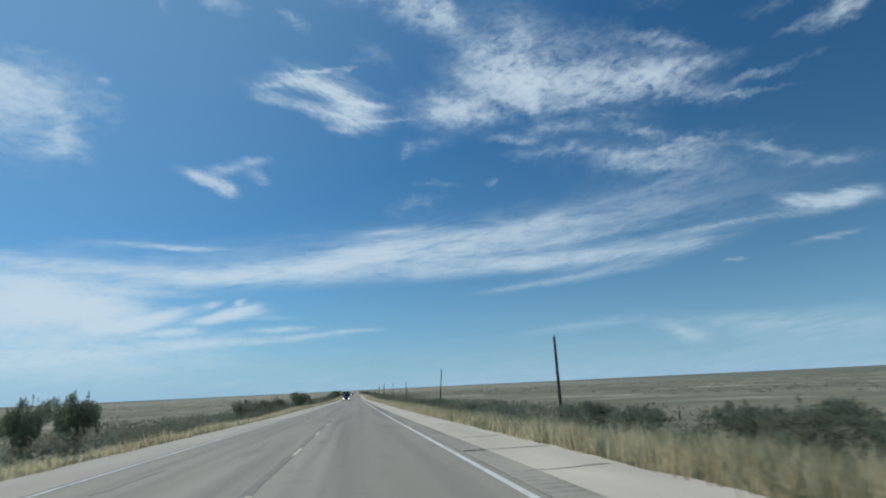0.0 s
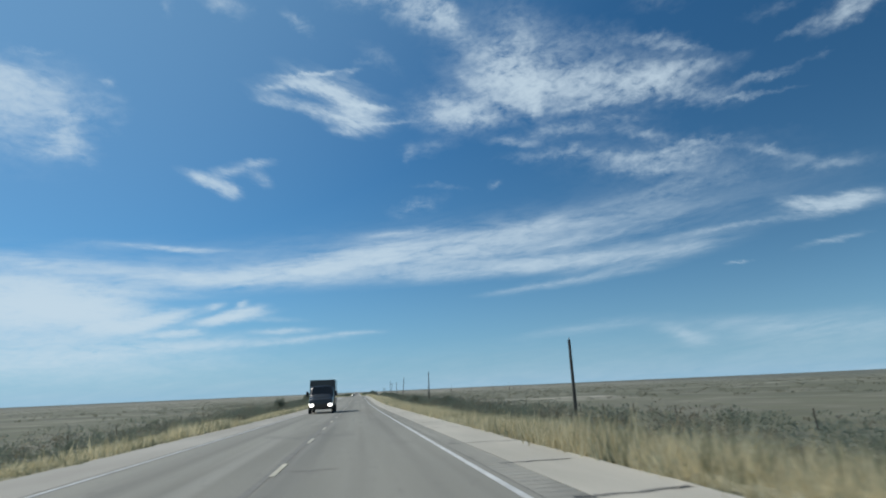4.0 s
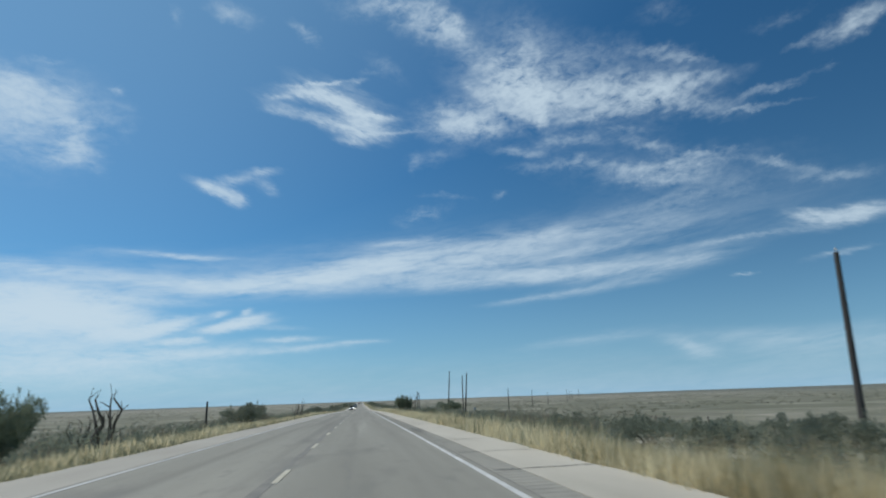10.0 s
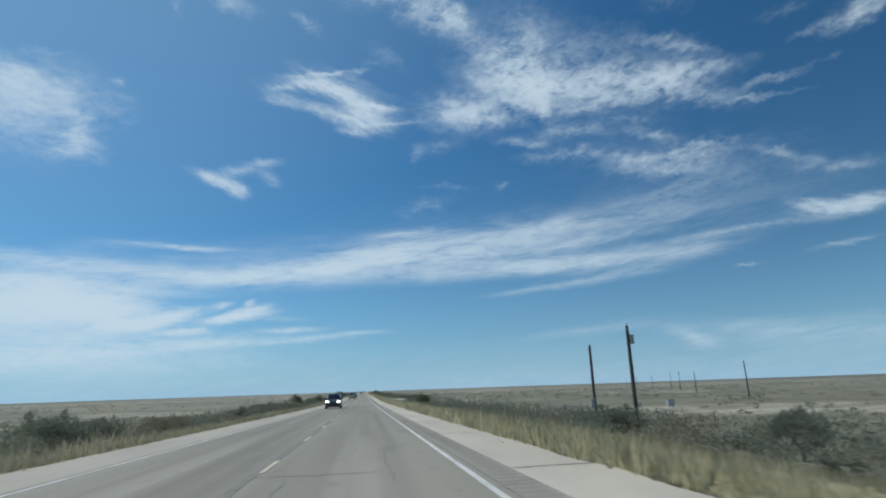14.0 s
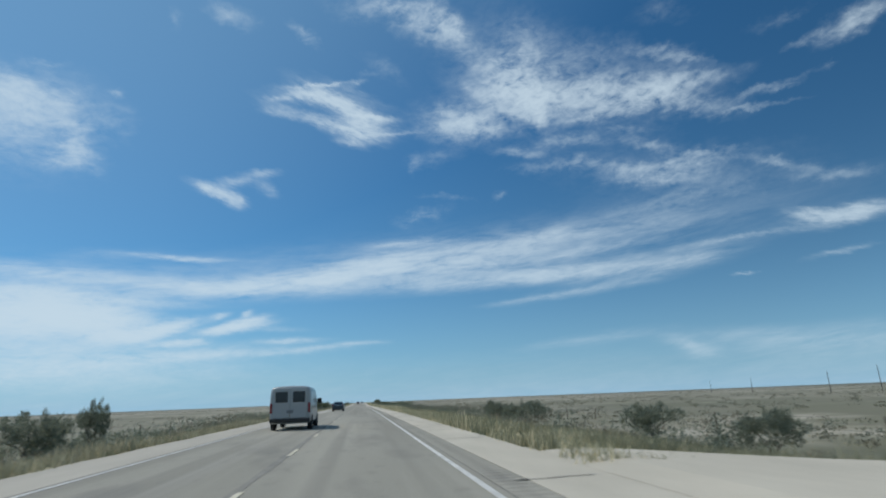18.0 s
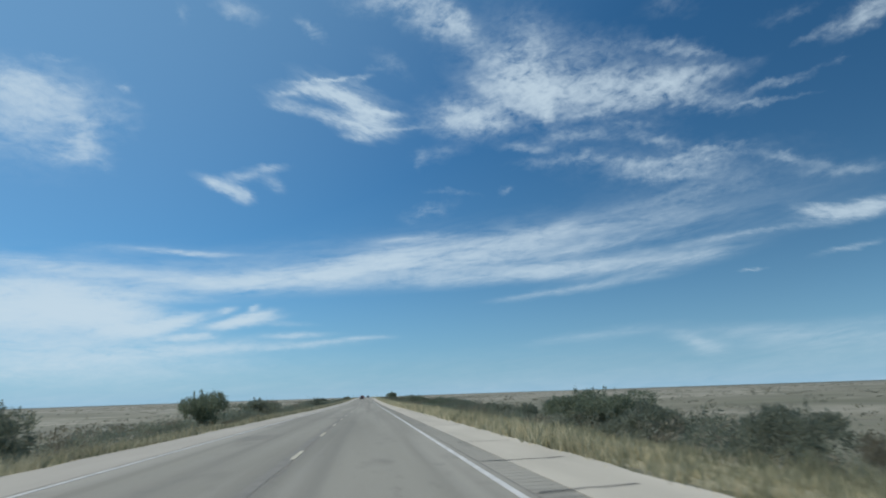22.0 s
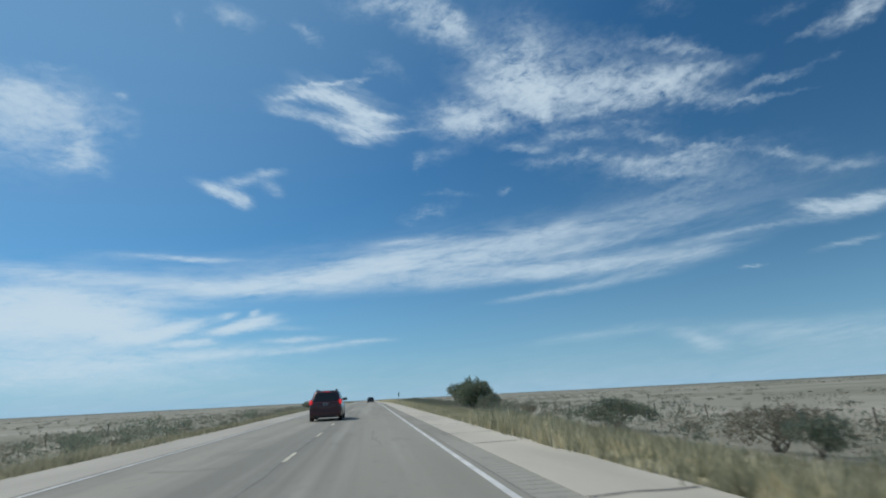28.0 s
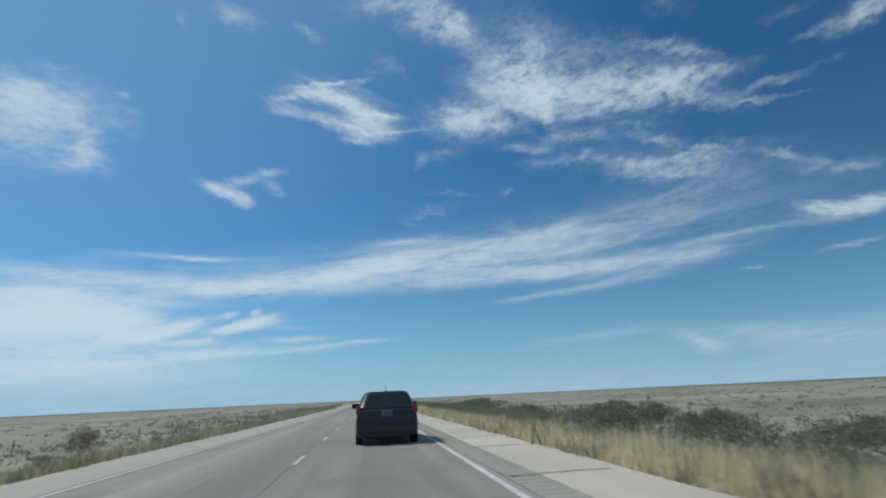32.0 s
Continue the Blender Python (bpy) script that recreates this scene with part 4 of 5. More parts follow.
def make_bush(name, seed, radius, high, leaves, size, mat, label, category, round_top=False):
    rng = np.random.default_rng(seed)
    ob = new(name)
    bm, tips = limbs(rng, high * 0.72, radius * 0.72, 6, 0.055 * high / 2)
    part("trunk", bm, BARK, ob)
    bl = [(t.x, t.y, t.z, radius * rng.uniform(0.3, 0.46), high * rng.uniform(0.16, 0.26)) for t in tips]
    bl += [(rng.normal(0, radius * 0.38), rng.normal(0, radius * 0.38), high * rng.uniform(0.25, 0.82), radius * rng.uniform(0.24, 0.42), high * rng.uniform(0.13, 0.22)) for _ in range(9)]
    for _ in range(16):      # ragged shoots beyond the outline
        a, q = rng.uniform(0, 6.283), rng.uniform(0.25, 0.95)
        bl.append((math.cos(a) * q * radius, math.sin(a) * q * radius, high * (1.02 - 0.55 * q * q) * rng.uniform(0.75, 1.05), radius * rng.uniform(0.05, 0.13), high * rng.uniform(0.1, 0.22)))
    if round_top:
        bl.append((0, 0, high * 0.55, radius * 0.85, high * 0.42))
    part("crown", tri_mesh("crown", leaf_cloud(leaves, bl, size, rng), mat), None, ob)
    return tagged(ob, label, category)


def make_snag(seed, high):
    rng = np.random.default_rng(seed)
    ob = new("dead_tree")
    bm, _ = limbs(rng, high, high * 0.6, 4, 0.085, twigs=2)
    part("trunk", bm, DEAD, ob)
    return tagged(ob, "bare dead mesquite with twisted dark branches", "dead tree")


KINDS = {
    "bush_a": make_bush("mesquite_bush", 1, 1.0, 1.0, 7000, 0.035, LEAF, "grey-green mesquite bush in the dry verge", "bush"),
    "bush_b": make_bush("mesquite_bush", 2, 1.0, 1.0, 6500, 0.036, LEAF, "wide grey-green mesquite bush among dry grass", "bush"),
    "bush_c": make_bush("creosote_bush", 3, 1.0, 1.0, 5000, 0.030, LEAF_DRY, "thin brownish creosote bush on the range", "bush"),
    "tree": make_bush("mesquite_tree", 4, 1.0, 1.0, 12000, 0.034, LEAF_TREE, "green mesquite tree with a ragged crown", "tree"),
    "round": make_bush("juniper_tree", 5, 1.0, 1.0, 14000, 0.037, LEAF_TREE, "dense rounded dark green juniper beside the road", "tree", True),
    "snag": make_snag(6, 1.0),
}
USED = set()


def plant(kind, x, y, radius, high, turn=0.0):
    """One plant at its place; the first of a kind is moved there, the others are copies."""
    ob = KINDS[kind]
    if kind in USED:
        ob = copy_thing(ob, Matrix.Identity(4))
    USED.add(kind)
    ob.matrix_basis = Matrix.Translation((x, y, land(x, y) - 0.02)) @ Matrix.Rotation(turn, 4, "Z") @ Matrix.Diagonal((radius, radius, high, 1))
    ob["group"] = "trees" if kind in ("tree", "round", "snag") else "roadside bushes"
    return ob


plant("bush_a", 11.0, 12.2, 1.41, 1.55, 1.5)
plant("bush_b", 12.0, 16.5, 1.14, 1.42, 0.6)
plant("bush_b", 13.0, 25.2, 1.55, 1.37, 2.5)
plant("bush_a", 13.0, 31.3, 1.78, 1.63, 1.0)
plant("tree", -14.0, 26.7, 0.78, 2.77, 0.4)
plant("tree", -14.0, 31.7, 1.03, 3.06, 2.5)
plant("bush_b", 14.0, 67.5, 1.64, 1.26, 5.7)
plant("bush_a", 15.0, 59.4, 1.08, 1.62, 5.0)
plant("bush_b", -13.0, 68.8, 1.47, 2.34, 4.7)
plant("bush_a", -13.0, 82.9, 1.72, 2.29, 1.4)
plant("bush_b", -13.0, 111.6, 3.47, 1.53, 3.3)
plant("tree", -9.8, 105.6, 1.75, 3.1, 1.7)
plant("bush_a", -13.0, 100.1, 1.32, 2.46, 1.1)
plant("snag", -15.0, 109.6, 1.4, 3.3, 0.7)
plant("bush_b", 12.0, 103.5, 1.31, 1.29, 1.3)
plant("bush_a", 13.0, 88.7, 1.35, 1.63, 5.8)
plant("bush_a", -12.0, 158.8, 0.97, 1.79, 5.1)
plant("bush_c", -13.0, 139.7, 1.10, 1.63, 5.0)
plant("bush_b", 13.0, 130.8, 1.12, 1.20, 5.0)
plant("bush_a", 14.0, 122.8, 1.07, 1.57, 1.2)
plant("bush_b", -13.0, 244.0, 0.98, 2.39, 1.9)
plant("bush_a", 15.0, 239.3, 1.36, 2.07, 3.9)
plant("bush_b", 14.0, 245.5, 1.48, 1.65, 4.5)
plant("bush_a", 13.0, 271.4, 1.28, 1.82, 5.3)
plant("tree", -12.0, 336.4, 2.36, 4.37, 5.5)
plant("bush_a", -12.0, 328.3, 1.56, 3.28, 0.5)
plant("bush_a", -12.5, 358.0, 2.56, 3.12, 3.8)
plant("tree", -14.0, 322.7, 1.12, 3.23, 4.2)
plant("bush_a", -13.0, 317.0, 1.14, 2.62, 3.1)
plant("tree", -12.0, 359.0, 2.15, 3.35, 1.1)
plant("bush_a", -12.5, 352.7, 1.55, 2.91, 2.9)
plant("tree", -12.0, 382.0, 1.13, 2.69, 0.6)
plant("bush_a", 12.0, 338.0, 1.36, 2.05, 5.8)
plant("bush_b", 13.0, 359.5, 2.15, 1.81, 5.4)
plant("bush_b", 13.0, 346.3, 1.31, 1.71, 3.4)
plant("bush_a", -12.0, 420.5, 2.03, 2.23, 1.9)
plant("snag", -12.5, 391.2, 1.9, 3.0, 5.6)
plant("snag", -14.0, 392.3, 1.2, 1.9, 3.5)
plant("bush_a", -11.5, 424.4, 1.48, 2.55, 5.5)
plant("bush_c", -12.0, 434.0, 1.04, 1.33, 5.3)
plant("snag", -12.0, 471.2, 1.5, 2.4, 3.2)
plant("snag", -12.0, 479.8, 1.53, 3.25, 2.6)
plant("bush_a", -12.0, 498.2, 1.81, 1.88, 3.7)
plant("tree", 15.8, 460.1, 1.84, 2.97, 2.7)
plant("bush_a", 13.0, 471.3, 1.47, 1.73, 1.0)
plant("bush_a", -11.5, 509.4, 1.79, 2.39, 1.9)
plant("tree", 8.2, 481.9, 1.27, 3.85, 5.0)
plant("tree", 10.0, 482.0, 0.95, 3.55, 0.3)
plant("snag", 11.5, 484.6, 1.5, 4.0, 0.9)
plant("bush_b", 12.0, 536.9, 2.64, 0.76, 3.9)
plant("bush_b", 13.0, 537.0, 1.71, 1.55, 1.7)
plant("bush_a", 15.0, 526.8, 1.01, 1.79, 3.3)
plant("bush_b", -13.0, 600.0, 4.23, 1.65, 2.9)
plant("tree", 11.0, 611.6, 1.28, 2.36, 2.1)
plant("bush_a", -13.0, 625.7, 1.20, 2.93, 6.2)
plant("bush_a", 12.0, 643.4, 2.12, 2.24, 1.2)
plant("bush_a", 13.0, 635.8, 1.26, 1.54, 2.6)
plant("bush_a", 14.0, 632.3, 0.69, 1.82, 1.3)
plant("bush_b", -12.0, 642.6, 1.16, 1.82, 3.9)
plant("bush_b", -13.0, 679.7, 1.68, 2.05, 1.7)
plant("bush_a", 14.0, 700.7, 2.14, 2.00, 2.2)
plant("bush_b", 17.0, 685.3, 1.88, 1.97, 4.6)
plant("bush_a", 16.0, 674.4, 1.38, 1.86, 2.0)
plant("bush_b", -13.0, 684.9, 0.85, 2.54, 3.5)
plant("bush_a", 13.5, 710.5, 1.00, 2.07, 5.6)
plant("bush_a", 14.0, 709.2, 1.49, 1.78, 0.6)
plant("bush_b", 14.0, 706.7, 0.63, 1.43, 0.4)
plant("bush_b", -14.0, 881.3, 3.61, 2.20, 1.4)
plant("bush_c", 15.0, 761.9, 2.04, 1.20, 4.7)
plant("tree", -12.0, 804.5, 2.42, 3.36, 3.8)
plant("bush_a", -12.5, 797.0, 1.46, 2.57, 1.5)
plant("bush_b", -13.0, 825.7, 2.12, 2.17, 2.1)
plant("bush_b", 14.0, 791.6, 1.50, 1.41, 1.1)
plant("bush_a", 14.0, 831.2, 2.30, 1.41, 2.8)
plant("bush_a", 14.0, 807.1, 1.86, 1.53, 0.3)
plant("tree", -12.0, 849.1, 1.88, 2.82, 4.3)
plant("tree", 12.5, 835.3, 2.67, 2.37, 5.6)
plant("bush_a", 13.0, 829.1, 1.23, 1.89, 5.9)
plant("bush_a", 13.0, 820.5, 1.52, 1.80, 4.6)
plant("bush_c", 14.0, 818.5, 0.63, 1.26, 6.0)
plant("bush_b", -13.0, 875.8, 1.49, 2.43, 0.1)
plant("bush_c", -13.0, 884.1, 1.42, 2.47, 1.8)
plant("bush_a", 14.0, 889.6, 2.88, 2.11, 6.0)
plant("bush_a", 15.0, 869.8, 2.18, 1.68, 4.8)
plant("bush_b", 16.0, 860.4, 1.33, 1.69, 2.5)
plant("tree", 12.5, 902.4, 1.99, 2.23, 5.8)
plant("bush_c", 14.0, 897.5, 1.06, 1.68, 3.8)
plant("bush_b", -14.0, 963.8, 4.63, 1.80, 5.1)
plant("tree", 13.0, 956.8, 2.41, 2.84, 1.8)
plant("bush_a", 14.0, 943.3, 1.55, 2.17, 1.2)
plant("tree", 13.0, 934.7, 1.33, 2.26, 2.8)
plant("bush_a", 14.0, 931.6, 0.77, 1.76, 0.8)
plant("bush_b", -12.0, 941.5, 1.27, 2.36, 2.4)
plant("snag", -14.0, 944.3, 0.40, 2.87, 6.0)
plant("bush_a", -13.0, 968.4, 2.07, 2.36, 2.1)
plant("bush_a", 14.0, 1058.4, 1.89, 1.78, 0.1)
plant("bush_c", 14.0, 1046.0, 1.72, 1.70, 0.3)
plant("bush_b", 13.0, 1043.1, 0.98, 1.28, 1.1)
plant("round", 12.6, 1095.2, 2.75, 3.76, 4.9)
plant("bush_a", 13.0, 1087.5, 1.42, 2.18, 2.2)
plant("bush_c", 16.0, 1083.1, 0.91, 1.22, 1.8)
plant("bush_b", 20.0, 1135.4, 1.82, 1.80, 0.6)
plant("bush_b", -13.0, 1160.8, 2.24, 1.88, 6.1)
plant("bush_a", 15.0, 1184.5, 2.05, 1.65, 2.6)
plant("bush_b", 15.0, 1163.3, 1.46, 1.50, 1.3)
plant("bush_b", 14.0, 1154.4, 1.79, 1.65, 0.4)
plant("bush_c", 15.0, 1150.5, 0.91, 1.65, 0.3)
plant("bush_b", -12.0, 1164.4, 1.64, 2.11, 1.0)
plant("bush_a", 13.5, 1198.3, 2.78, 1.98, 4.2)
plant("bush_a", 14.0, 1191.3, 1.42, 1.71, 0.9)
plant("bush_b", 18.0, 1233.7, 2.28, 1.63, 0.3)
plant("bush_a", 18.0, 1266.3, 4.91, 2.44, 3.0)
plant("bush_c", -13.0, 1197.8, 0.67, 1.52, 1.5)
plant("bush_a", 16.2, 378.6, 1.6, 1.9, 3.6)
plant("bush_b", 17.8, 382.4, 1.7, 1.8, 0.9)
plant("bush_b", 13.0, 381.0, 1.7, 1.4, 2.0)
plant("bush_a", 13.6, 387.2, 1.9, 1.5, 4.1)
plant("bush_b", 13.1, 396.0, 2.0, 1.4, 5.3)
plant("bush_c", 13.6, 404.5, 1.8, 1.4, 0.5)
# the long thicket on the rise, and the low clumps after it
plant("bush_b", -13.0, 289.5, 1.6, 1.5, 0.8)
plant("bush_a", -12.8, 296.0, 1.7, 1.8, 2.2)
plant("bush_b", -12.5, 303.0, 2.0, 2.4, 4.0)
plant("bush_a", -13.2, 309.5, 1.9, 2.7, 5.1)
plant("bush_b", -12.8, 314.0, 1.5, 2.3, 1.9)
plant("tree", -13.0, 325.3, 1.9, 2.9, 3.4)
plant("bush_a", -12.5, 345.0, 2.1, 3.3, 0.2)
plant("bush_b", -13.0, 535.2, 1.7, 1.9, 2.7)
plant("bush_a", -13.2, 540.5, 1.5, 1.6, 4.4)
plant("bush_c", -12.6, 549.0, 1.6, 1.4, 1.2)
plant("bush_b", -12.6, 574.0, 2.4, 1.4, 3.3)
plant("bush_a", -12.2, 584.0, 1.8, 1.6, 5.5)

# ---- poles, fence, signs ----


def make_pole(high, arm):
    ob = new("utility_pole")
    bm = bmesh.new()
    rod(bm, (0, 0, -0.6), (0, 0, high), 0.15, 0.10, 12)
    part("shaft", bm, POLE_WOOD, ob)
    bm = bmesh.new()
    rod(bm, (0, 0, high), (0, 0, high + 0.22), 0.03, 0.025, 8)
    rod(bm, (0, 0, high + 0.1), (0, 0, high + 0.2), 0.055, 0.04, 8)
    part("insulator", bm, STEEL, ob)
    if arm:
        bm = bmesh.new()
        rod(bm, (0.22, 0, high - 1.5), (0.22, 0, high - 0.8), 0.19, 0.19, 14)
        rod(bm, (0.22, 0, high - 0.8), (0.22, 0, high - 0.74), 0.20, 0.12, 14)
        boxed(bm, 0.05, 0.12, -0.08, 0.08, high - 1.35, high - 0.95)
        part("transformer", bm, STEEL, ob, "grey transformer can")
    return tagged(ob, "tall dark wooden utility pole standing in the brush" if not arm else "dark wooden utility pole with a grey transformer can", "utility pole", "utility poles")


pole = make_pole(8.6, False)
can_pole = make_pole(8.6, True)
first_pole = True


def stand_pole(x, y, high=8.6, leaning=0.0, can=False):
    global first_pole
    ob = can_pole if can else pole if first_pole else copy_thing(pole, Matrix.Identity(4))
    first_pole = first_pole and can
    ob.matrix_basis = pose(x, y, land(x, y) - 0.05, 0, leaning, 0) @ Matrix.Diagonal((1, 1, high / 8.6, 1))


stand_pole(16.5, 44.5, 6.9)
stand_pole(20.1, 135.5, 8.4, 4.4)
stand_pole(16.5, 186.3, 6.5)
stand_pole(19.6, 299.8, 7.9)
stand_pole(18.7, 380.2, 8.3, 4.2)
stand_pole(19.4, 487.7, 9.8, 3.5)
stand_pole(24.0, 493.8, 9.3)
stand_pole(18.8, 463.5, 7.9, 4.4)
stand_pole(50.9, 553.3, 7.6)
stand_pole(78.7, 615.5, 7.6)
stand_pole(108.6, 681.4, 7.0)
stand_pole(189.7, 836.4, 9.6)
stand_pole(19.9, 555.4, 6.7)
stand_pole(18.2, 544.7, 7.0, can=True)
stand_pole(150, 760, 8.5)
stand_pole(190, 860, 8.5)
stand_pole(230, 960, 8.5)
stand_pole(270, 1060, 8.5)
stand_pole(-17.0, 427.5, 3.4)



def service_box(name, x, y, wide, deep, high, lift, label):
    """A painted steel cabinet on short feet, with a door and a hood."""
    ob = new(name)
    bm = bmesh.new()
    boxed(bm, -wide / 2, wide / 2, -deep / 2, deep / 2, lift, lift + high, 0.02)
    body = part("body", bm, VAN_PAINT, ob)
    bm = bmesh.new()
    boxed(bm, -wide / 2 - 0.03, wide / 2 + 0.03, -deep / 2 - 0.05, deep / 2 + 0.03, lift + high, lift + high + 0.05, 0.015)
    part("hood", bm, STEEL, ob)
    bm = bmesh.new()
    boxed(bm, -wide * 0.4, wide * 0.4, -deep / 2 - 0.015, -deep / 2, lift + high * 0.1, lift + high * 0.9, 0.006)
    part("door", bm, VAN_PAINT, body)
    for sx in (-1, 1):
        bm = bmesh.new()
        boxed(bm, sx * wide * 0.35 - 0.03, sx * wide * 0.35 + 0.03, -0.04, 0.04, -0.2, lift, 0.0)
        part("foot", bm, STEEL, ob)
    ob.matrix_basis = pose(x, y, land(x, y))
    return tagged(ob, label, "utility box")


service_box("meter_box", 19.5, 554.9, 0.32, 0.2, 0.62, 1.5, "small white meter box on steel legs by a utility pole")
service_box("equipment_cabinet", 46.0, 589.0, 1.0, 0.7, 1.0, 0.2, "white equipment cabinet standing in the scrub")
service_box("equipment_cabinet", 42.0, 591.0, 0.6, 0.5, 0.6, 0.2, "low white equipment cabinet standing in the scrub")


def pipe_pen(x, y, turn):
    """A short run of stock panels: upright pipes with four rails."""
    ob = new("pipe_gate")
    for px in (-1.6, 0.0, 1.6):
        bm = bmesh.new()
        rod(bm, (px, 0, -0.3), (px, 0, 1.5), 0.045, 0.045, 8)
        part("upright", bm, STEEL, ob)
    for z in (0.35, 0.7, 1.05, 1.4):
        bm = bmesh.new()
        rod(bm, (-1.6, 0, z), (1.6, 0, z), 0.028, 0.028, 6)
        part("rail", bm, STEEL, ob)
    ob.matrix_basis = pose(x, y, land(x, y), 0, 0, turn)
    return tagged(ob, "grey steel pipe gate in the range fence", "gate")


pipe_pen(18.4, 559.5, 12)
pipe_pen(21.9, 560.3, 14)
stake = new("marker_stake")
bm = bmesh.new()
boxed(bm, -0.05, 0.05, -0.02, 0.02, -0.3, 1.35, 0.008)
part("blade", bm, VAN_PAINT, stake)
bm = bmesh.new()
boxed(bm, -0.052, 0.052, -0.024, 0.024, 1.36, 1.5, 0.008)
part("cap", bm, STEEL, stake)
stake.matrix_basis = pose(55.0, 589.0, land(55.0, 589.0))
tagged(stake, "slim white marker stake out on the range", "marker")

post = new("fence_post")
bm = bmesh.new()
rod(bm, (0, 0, -0.3), (0.01, 0, 1.25), 0.055, 0.045, 7)
part("stake", bm, POST_WOOD, post)
for z in (0.45, 0.8, 1.1):
    bm = bmesh.new()
    rod(bm, (-0.06, 0, z), (-0.045, 0, z), 0.012, 0.012, 5)
    part("staple", bm, STEEL, post)
tagged(post, "weathered grey wooden fence post on the range", "fence post", "fence posts")
rng = np.random.default_rng(41)
first, tops = True, {1: [], -1: []}
for side, x0 in ((1, 26.5), (-1, -28.0)):
    y = -8.0
    while y < 1330:
        y += rng.uniform(6.0, 8.2) if side > 0 else rng.uniform(11, 14)
        if side > 0 and DRIVE_FROM - 2 < y < DRIVE_TO + 2:
            continue
        x = x0 + rng.normal(0, 0.1)
        ob = post if first else copy_thing(post, Matrix.Identity(4))
        first = False
        ob.matrix_basis = pose(x, y, land(x, y), rng.normal(0, 3), rng.normal(0, 3), rng.uniform(0, 360))
        tops[side].append((x, y, land(x, y)))
for x, y, lean_x in ((13.0, 1118.8, 1.0), (11.8, 1113.2, -2.0), (12.4, 1107.5, 2.0), (13.4, 1125.0, -1.0)):
    copy_thing(post, pose(x, y, land(x, y), 0, lean_x, 20 * x)).scale = (0.75, 0.75, 1.3)
for side in (1, -1):
    fence = new("wire_fence")
    for z in (0.45, 0.8, 1.1):
        bm = bmesh.new()
        for a, b in zip(tops[side], tops[side][1:]):
            rod(bm, (a[0] - 0.055, a[1], a[2] + z), (b[0] - 0.055, b[1], b[2] + z), 0.006, 0.006, 3)
        part("wire", bm, WIRE, fence)
    tagged(fence, "thin rusty barbed wire strung along the fence posts", "fence")


def marker(x, y, face):
    """A small green mile marker on a steel post; face: the way it looks, in degrees."""
    ob = new("mile_marker")
    bm = bmesh.new()
    boxed(bm, -0.028, 0.028, -0.02, 0.02, -0.4, 1.9, 0.005)
    part("sign_post", bm, STEEL, ob)
    bm = bmesh.new()
    boxed(bm, -0.12, 0.12, -0.028, -0.022, 1.34, 2.0, 0.0)
    plate = part("sign_plate", bm, GREEN_SIGN, ob, "narrow green reflective plate")
    for k in range(3):
        bm = bmesh.new()
        boxed(bm, -0.05, 0.05, -0.033, -0.0285, 1.42 + k * 0.18, 1.53 + k * 0.18)
        part("lettering_bar", bm, SIGN_WHITE, plate)
    ob.matrix_basis = pose(x, y, land(x, y), 0, 0, face)
    return tagged(ob, "narrow green mile marker on a steel post in the verge", "road sign", "mile markers")


marker(-7.9, 1130.3, 180)
marker(5.9, 1137.6, 0)

# ---- vehicles, as they stand on the road ----


def loft(rings, mat, name, parent, label="", smooth_it=True):
    """A closed skin through rings of equal count; both ends capped."""
    n = len(rings[0])
    verts = [p for r in rings for p in r]
    faces = [(i * n + a, i * n + (a + 1) % n, (i + 1) * n + (a + 1) % n, (i + 1) * n + a) for i in range(len(rings) - 1) for a in range(n)]
    faces += [tuple(reversed(range(n))), tuple((len(rings) - 1) * n + a for a in range(n))]
    me = mesh_from(name, verts, faces, mat)
    bm = bmesh.new()
    bm.from_mesh(me)
    bmesh.ops.recalc_face_normals(bm, faces=bm.faces)
    bm.to_mesh(me)
    bm.free()
    ob = part(name, me, None, parent, label)
    if smooth_it:
        me.shade_smooth()
        bv = ob.modifiers.new("soft", "SUBSURF")
        bv.levels = bv.render_levels = 1
    return ob


def section(y, w, z0, z1):
    """A rounded half-box across the car at y."""
    h = z1 - z0
    half = [(w * 0.84, z0), (w * 0.965, z0 + 0.04), (w * 0.985, z0 + h * 0.25), (w, z0 + h * 0.5), (w * 0.985, z0 + h * 0.72), (w * 0.95, z0 + h * 0.92), (w * 0.86, z1)]
    return [(x, y, z) for x, z in half] + [(-x, y, z) for x, z in reversed(half)]


def panel(name, corners, mat, parent, label="", thick=0.012):
    """A thin sheet of four corners, thickened along its normal."""
    c = [Vector(p) for p in corners]
    nrm = (c[1] - c[0]).cross(c[3] - c[0]).normalized()
    mid = sum(c, Vector()) / 4
    bm = bmesh.new()
    lo = [bm.verts.new(p) for p in c]
    hi = [bm.verts.new(p + nrm * thick + (mid - p) * 0.015) for p in c]
    bm.faces.new(hi)
    bm.faces.new(lo[::-1])
    for a in range(4):
        b = (a + 1) % 4
        bm.faces.new((lo[a], lo[b], hi[b], hi[a]))
    return part(name, bm, mat, parent, label)


